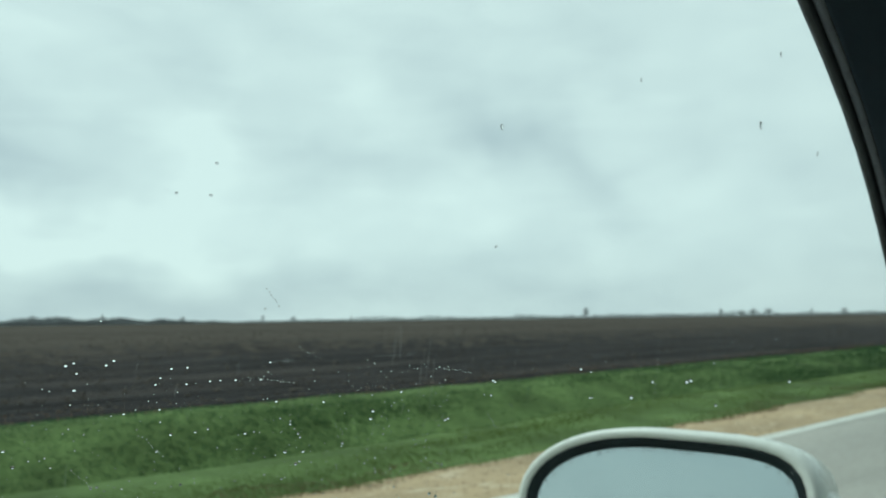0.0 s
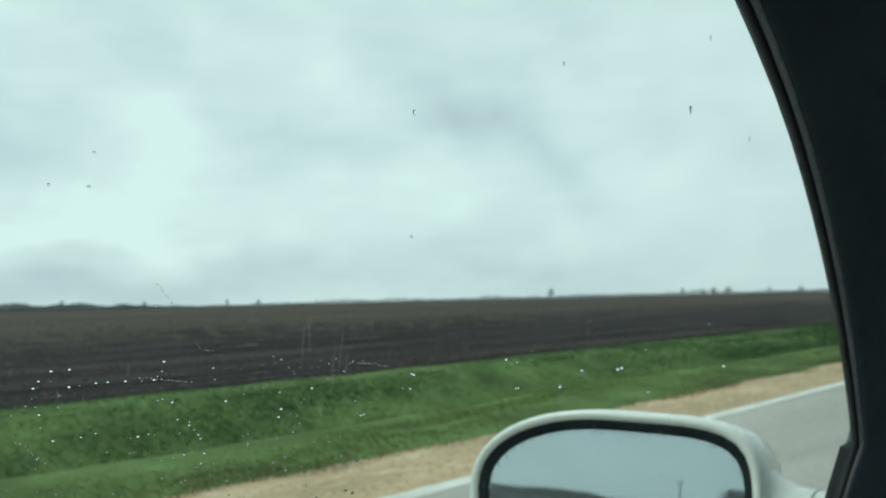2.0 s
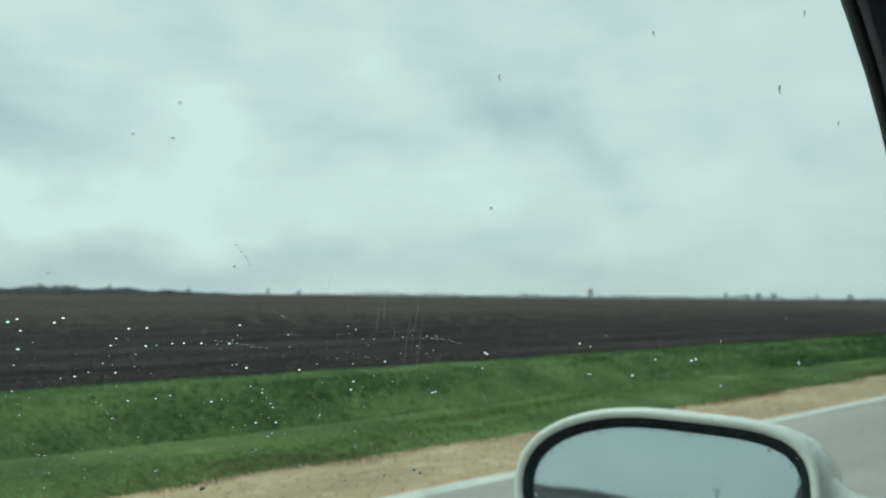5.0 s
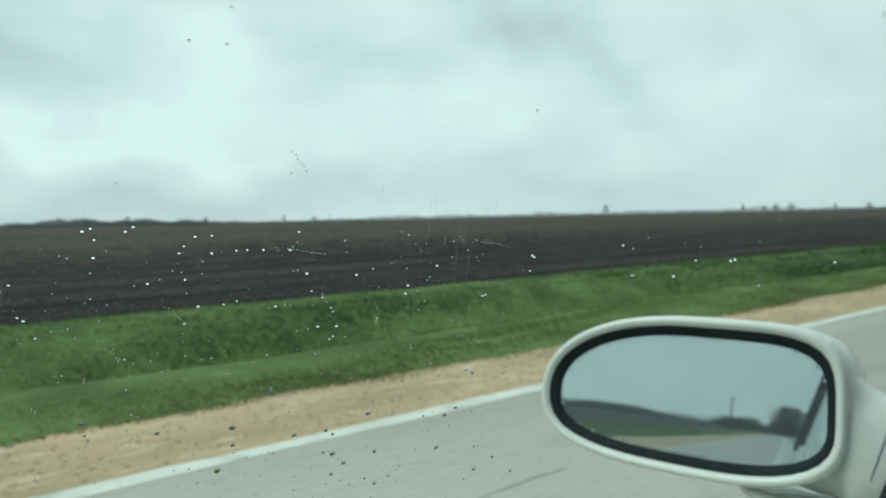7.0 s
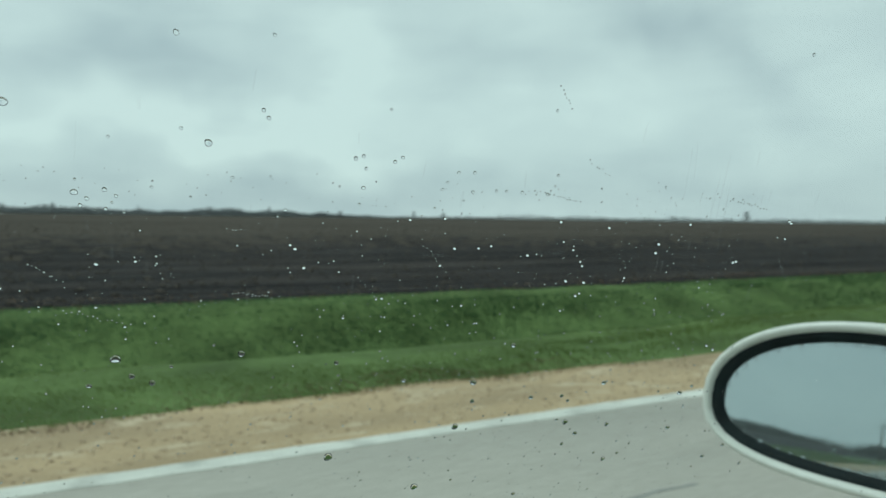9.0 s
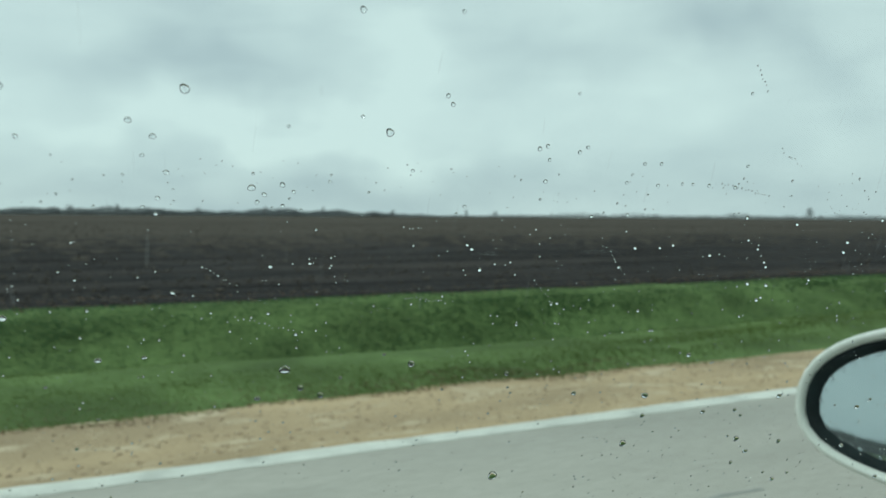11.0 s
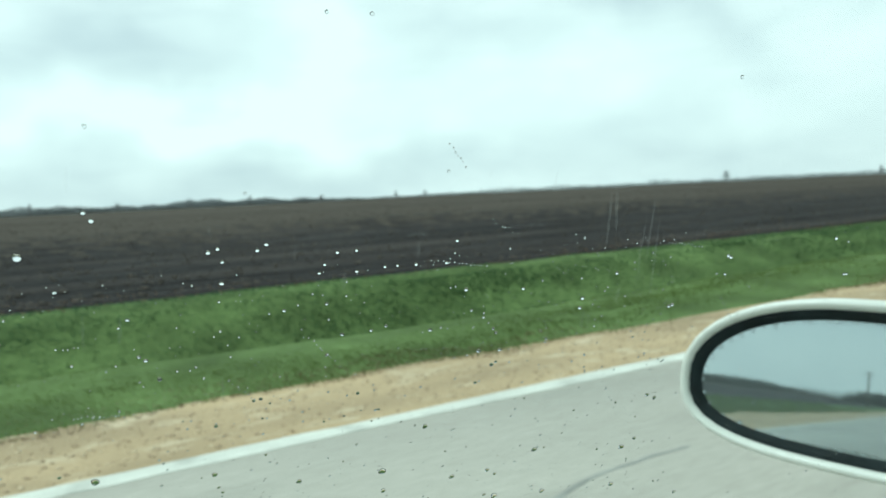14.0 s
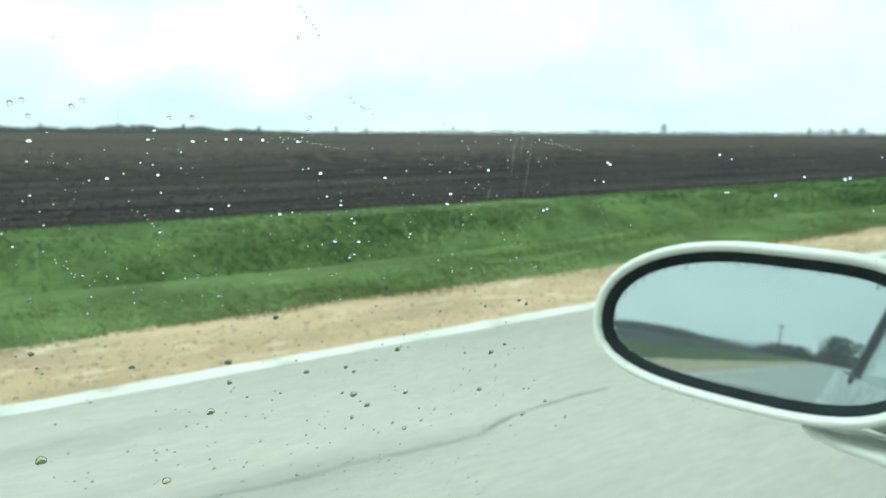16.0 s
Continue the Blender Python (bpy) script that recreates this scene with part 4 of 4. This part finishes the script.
def rain(drops):
    """Single beads: millimetres along the pane, millimetres above 1.1 m, radius in millimetres."""
    for x, z, r in drops:
        if z > 115:  # drawn out by the wind
            raindrop(x * 0.001, 1.1 + z * 0.001, r * 0.00085, 1.8, 55, int(x * 7) % 4)
        else:
            raindrop(x * 0.001, 1.1 + z * 0.001, r * (0.00098 if x > 0 else 0.00085), 0.98 + 0.0016 * max(0, x), 0, int(x * 7) % 4)


# ahead of the mirror's line
rain(((87.1, 56.4, 0.41), (67.1, 51.3, 0.41), (63.5, 62.2, 0.37), (74.5, 61.2, 0.34), (70.1, 54.1, 0.30), (67.4, 57.1, 0.28), (208.8, 57.6, 0.70), (122.8, 62.5, 0.42),
             (160.5, 55.6, 0.38), (61.0, 70.2, 0.29), (69.5, 54.9, 0.28), (70.8, 48.8, 0.28), (64.9, 58.6, 0.26), (216.5, 138.0, 0.86), (274.4, 53.4, 0.82), (206.8, 57.3, 0.72),
             (179.5, 54.3, 0.67), (218.9, 159.6, 0.59), (255.6, 134.1, 0.57), (226.9, 48.1, 0.56), (188.5, 58.4, 0.50), (110.4, 122.2, 0.49), (154.3, 64.1, 0.45), (155.5, 140.6, 0.43),
             (122.0, 62.9, 0.40), (109.5, 54.4, 0.39), (108.7, 54.2, 0.39), (161.4, 55.6, 0.38), (115.2, 95.4, 0.38), (70.0, 48.4, 0.38), (71.3, 50.9, 0.38), (87.4, 58.1, 0.38),
             (94.3, 62.0, 0.36)))
# middle of the pane
rain(((57.7, 56.2, 0.35), (43.0, 57.5, 0.32), (40.7, 54.6, 0.27), (30.0, 49.2, 0.26), (17.5, 54.7, 0.33), (30.4, 71.1, 0.32), (40.4, 62.5, 0.29), (44.6, 70.0, 0.29),
             (46.0, 47.5, 0.29), (47.6, 57.5, 0.28), (51.2, 67.2, 0.26), (24.0, 71.3, 0.35), (25.7, 67.0, 0.33), (59.5, 66.9, 0.32), (54.3, 67.1, 0.31), (31.6, 71.8, 0.31),
             (15.9, 57.6, 0.31), (25.2, 71.7, 0.30), (44.8, 66.9, 0.30), (45.0, 101.0, 0.29), (24.7, 46.3, 0.29), (41.7, 69.9, 0.29), (34.2, 62.2, 0.28), (45.4, 106.6, 0.28),
             (31.0, 49.3, 0.28), (50.0, 57.9, 0.28), (38.9, 100.8, 0.27), (49.2, 67.2, 0.27), (25.8, 69.9, 0.27), (15.1, 58.2, 0.26), (58.4, 80.7, 0.26), (39.9, 68.3, 0.24),
             (28.8, 78.7, 0.23)))
# low on the pane
rain(((77.1, 19.1, 0.52), (24.4, 38.6, 0.40), (73.5, 26.7, 0.35), (-8.8, 41.8, 0.81), (24.7, 21.4, 0.80), (42.1, 12.7, 0.72), (48.7, 24.1, 0.66), (74.0, 22.0, 0.63),
             (51.1, 32.6, 0.61), (103.4, 25.4, 0.56), (8.9, 41.3, 0.55), (86.1, 12.0, 0.54), (102.5, 17.2, 0.54), (-3.8, 37.7, 0.53), (-6.6, 39.0, 0.52), (81.7, 29.7, 0.51),
             (84.9, 20.2, 0.51), (115.9, 8.3, 0.50), (-61.0, 35.7, 0.48), (64.5, 28.3, 0.47), (58.3, 39.3, 0.47), (-31.0, 44.7, 0.46), (129.2, 4.6, 0.45), (51.5, 28.9, 0.44),
             (109.8, 35.0, 0.44), (-12.2, 38.0, 0.44), (107.7, 36.0, 0.44), (121.6, 10.4, 0.44), (71.8, 27.9, 0.42), (74.3, 17.1, 0.41), (37.0, 34.3, 0.41), (106.5, 26.7, 0.40),
             (64.8, 7.3, 0.40)))
# rear of the pane
rain(((-21.5, 75.9, 0.66), (2.6, 72.4, 0.55), (-13.9, 65.3, 0.53), (-40.5, 50.4, 0.50), (-9.2, 94.2, 0.50), (-2.0, 85.9, 0.48), (-45.2, 61.1, 0.47),
             (-39.3, 75.0, 0.46), (1.5, 93.7, 0.43), (-27.3, 72.3, 0.42), (-24.8, 70.7, 0.42), (-10.3, 65.7, 0.40), (-23.4, 66.8, 0.38), (-54.5, 72.5, 0.37), (-12.4, 64.5, 0.35),
             (-11.3, 55.7, 0.35), (-13.2, 63.6, 0.33), (10.6, 76.2, 0.33), (-24.3, 63.9, 0.32), (-38.1, 70.1, 0.32), (9.8, 77.2, 0.31), (-1.0, 74.1, 0.31), (-8.9, 64.9, 0.31),
             (-41.6, 69.2, 0.31), (-25.9, 68.6, 0.29), (-7.6, 46.6, 0.29), (-55.2, 90.4, 0.28), (-4.5, 66.2, 0.27), (10.6, 87.0, 0.27), (-9.9, 72.5, 0.26), (-32.0, 50.9, 0.26),
             (-25.9, 62.9, 0.25)))
dr = random.Random(11)
for k in range(110):
    z = 1.10 + 0.070 * dr.random()
    x = -0.07 + 0.19 * dr.random() if dr.random() < 0.85 else 0.10 + 0.20 * dr.random() ** 1.4
    raindrop(x, z, (0.13 + 0.14 * dr.random() ** 2) * 0.001 * (1 + 2.4 * max(0, x)), 1.05 + 0.2 * dr.random(), dr.uniform(-30, 30), k)
# trails of tiny beads left by runs of water, and fine spray, too small to count
specks = []
for x0, z0, dx, dz, count in ((0.0567, 1.1674, 0.0100, -0.0016, 15), (0.1055, 1.1666, 0.0087, -0.0011, 11), (-0.0155, 1.1494, 0.0087, -0.0028, 15), (0.0266, 1.1528, 0.0035, -0.0034, 8), (0.0368, 1.1588, 0.0052, -0.0052, 10), (-0.0193, 1.1558, 0.0038, -0.0024, 9), (0.0071, 1.1510, 0.0058, -0.0007, 13), (0.1222, 1.1548, 0.0043, -0.0048, 8), (0.0582, 1.1846, 0.0031, -0.0034, 7), (0.0669, 1.1729, 0.0052, -0.0023, 7), (0.1873, 1.1729, 0.0040, -0.0209, 15), (0.0057, 1.1606, 0.0026, -0.0001, 5)):
    for k in range(count):
        t = k / (count - 1)
        specks.append((x0 + dx * t + dr.gauss(0, 0.00012), z0 + dz * t + dr.gauss(0, 0.00014), (0.09 + 0.07 * dr.random()) * 0.001 * (1 + 2.5 * max(0, x0))))
for k in range(2300):
    x = -0.09 + 0.20 * dr.random() if dr.random() < 0.9 else 0.08 + 0.20 * dr.random() ** 1.7
    z = 1.082 + 0.087 * dr.random() ** 0.9
    specks.append((x, z, (0.07 + 0.14 * dr.random() ** 2.5) * 0.001 * (1 + 2.6 * max(0, x))))
SIDES = 7
ring = [(math.cos(2 * math.pi * k / SIDES), math.sin(2 * math.pi * k / SIDES)) for k in range(SIDES)]
vv, ff = [], []
for x, z, r in specks:
    c = on_glass(x, z, 0.00203)
    s0 = len(vv)
    for shrink, rise in ((1.0, 0.0), (0.76, 0.22), (0.42, 0.375)):
        vv += [c + r * (shrink * (E_UP * b + Vector((a, 0, 0))) + 0.4 * (1 - shrink) * E_UP + rise * N_OUT) for a, b in ring]
    vv += [c + r * (0.435 * N_OUT + 0.4 * E_UP), c]
    top_v, low_v = s0 + 3 * SIDES, s0 + 3 * SIDES + 1
    for i in range(SIDES):
        j = (i + 1) % SIDES
        for lay in (0, SIDES):
            ff += [(s0 + lay + i, s0 + lay + SIDES + i, s0 + lay + j), (s0 + lay + j, s0 + lay + SIDES + i, s0 + lay + SIDES + j)]
        ff += [(s0 + 2 * SIDES + i, top_v, s0 + 2 * SIDES + j), (s0 + j, low_v, s0 + i)]
spray = soup("fine_raindrops", np.array([tuple(v) for v in vv]), np.array(ff), WATER)
spray.data.polygons.foreach_set("use_smooth", np.ones(len(ff), dtype=bool))
spray.visible_shadow = False
tagged(spray, "fine specks of rain sprayed over the window", "raindrops", kind="stuff")

# dried runs on the outside of the pane
STREAK = bpy.data.materials.new("dried_water_film")
STREAK.use_nodes = True
_n, _l = STREAK.node_tree.nodes, STREAK.node_tree.links
_t, _d, _m = _n.new("ShaderNodeBsdfTransparent"), _n.new("ShaderNodeBsdfTranslucent"), _n.new("ShaderNodeMixShader")
_d.inputs["Color"].default_value = (0.8, 0.82, 0.8, 1)
_m.inputs[0].default_value = 0.035
_l.new(_t.outputs[0], _m.inputs[1])
_l.new(_d.outputs[0], _m.inputs[2])
_l.new(_m.outputs[0], _n["Material Output"].inputs["Surface"])
sv, sf = [], []
for k in range(48):
    x, z = dr.uniform(-0.06, 0.14), dr.uniform(1.150, 1.185)
    tall, wide, drift = dr.uniform(0.001, 0.005) * (1 + 2 * max(0, x)), dr.uniform(0.00006, 0.0002) * (1 + 3 * max(0, x)), dr.uniform(-0.0003, 0.0002)
    if k < 5:  # the longest runs
        x, z, tall, wide, drift = dr.uniform(0.082, 0.104), dr.uniform(1.168, 1.178), dr.uniform(0.005, 0.015), dr.uniform(0.00015, 0.0004), dr.uniform(0.0004, 0.0016)
    for i in range(4):
        u = i / 3
        c = on_glass(x + drift * u, z - tall * u, 0.0022)
        w = wide * (0.5 + math.sin(math.pi * u))
        sv += [tuple(c - Vector((w, 0, 0))), tuple(c + Vector((w, 0, 0)))]
    b0 = len(sv) - 8
    for i in range(3):
        q0 = b0 + 2 * i
        sf += [(q0, q0 + 1, q0 + 2), (q0 + 2, q0 + 1, q0 + 3)]
streaks = soup("water_streaks", np.array(sv), np.array(sf), STREAK)
streaks.visible_shadow = False
tagged(streaks, "faint dried water runs on the car window", "water streaks", kind="stuff")

# beads on the mirror: a few on its face, a row hanging under the rim
M_FACE = Matrix((M_U, M_V, M_N)).transposed().to_4x4()
rim, lip = oval(-0.0149, du=0.0018), oval(-0.0100, du=0.0005)
for k in range(150):
    if k < 60:
        u, v = rim[(4 + k) % len(rim)]
        u, v, r = u + dr.gauss(0, 0.0006), v - 0.0010 * dr.random(), dr.uniform(0.0008, 0.0021)
        n = -0.00518
    elif k < 100:
        u, v = lip[(11 * k) % len(lip)]
        u, v, r, n = u + dr.gauss(0, 0.0008), v + dr.gauss(0, 0.0008), dr.uniform(0.0005, 0.0012), -0.0028
    else:
        u, v, r, n = dr.uniform(-0.088, 0.078), dr.uniform(-0.037, 0.040), dr.uniform(0.00025, 0.0007), -0.00518
    ob = new("raindrop", BEADS[k % 4])
    ob.matrix_world = Matrix.Translation(m_at(u, v, n)) @ M_FACE @ Matrix.Diagonal((r, r, r * 0.7, 1))
    tagged(ob, "clear raindrop on the door mirror", "raindrop", "raindrops on the mirror")
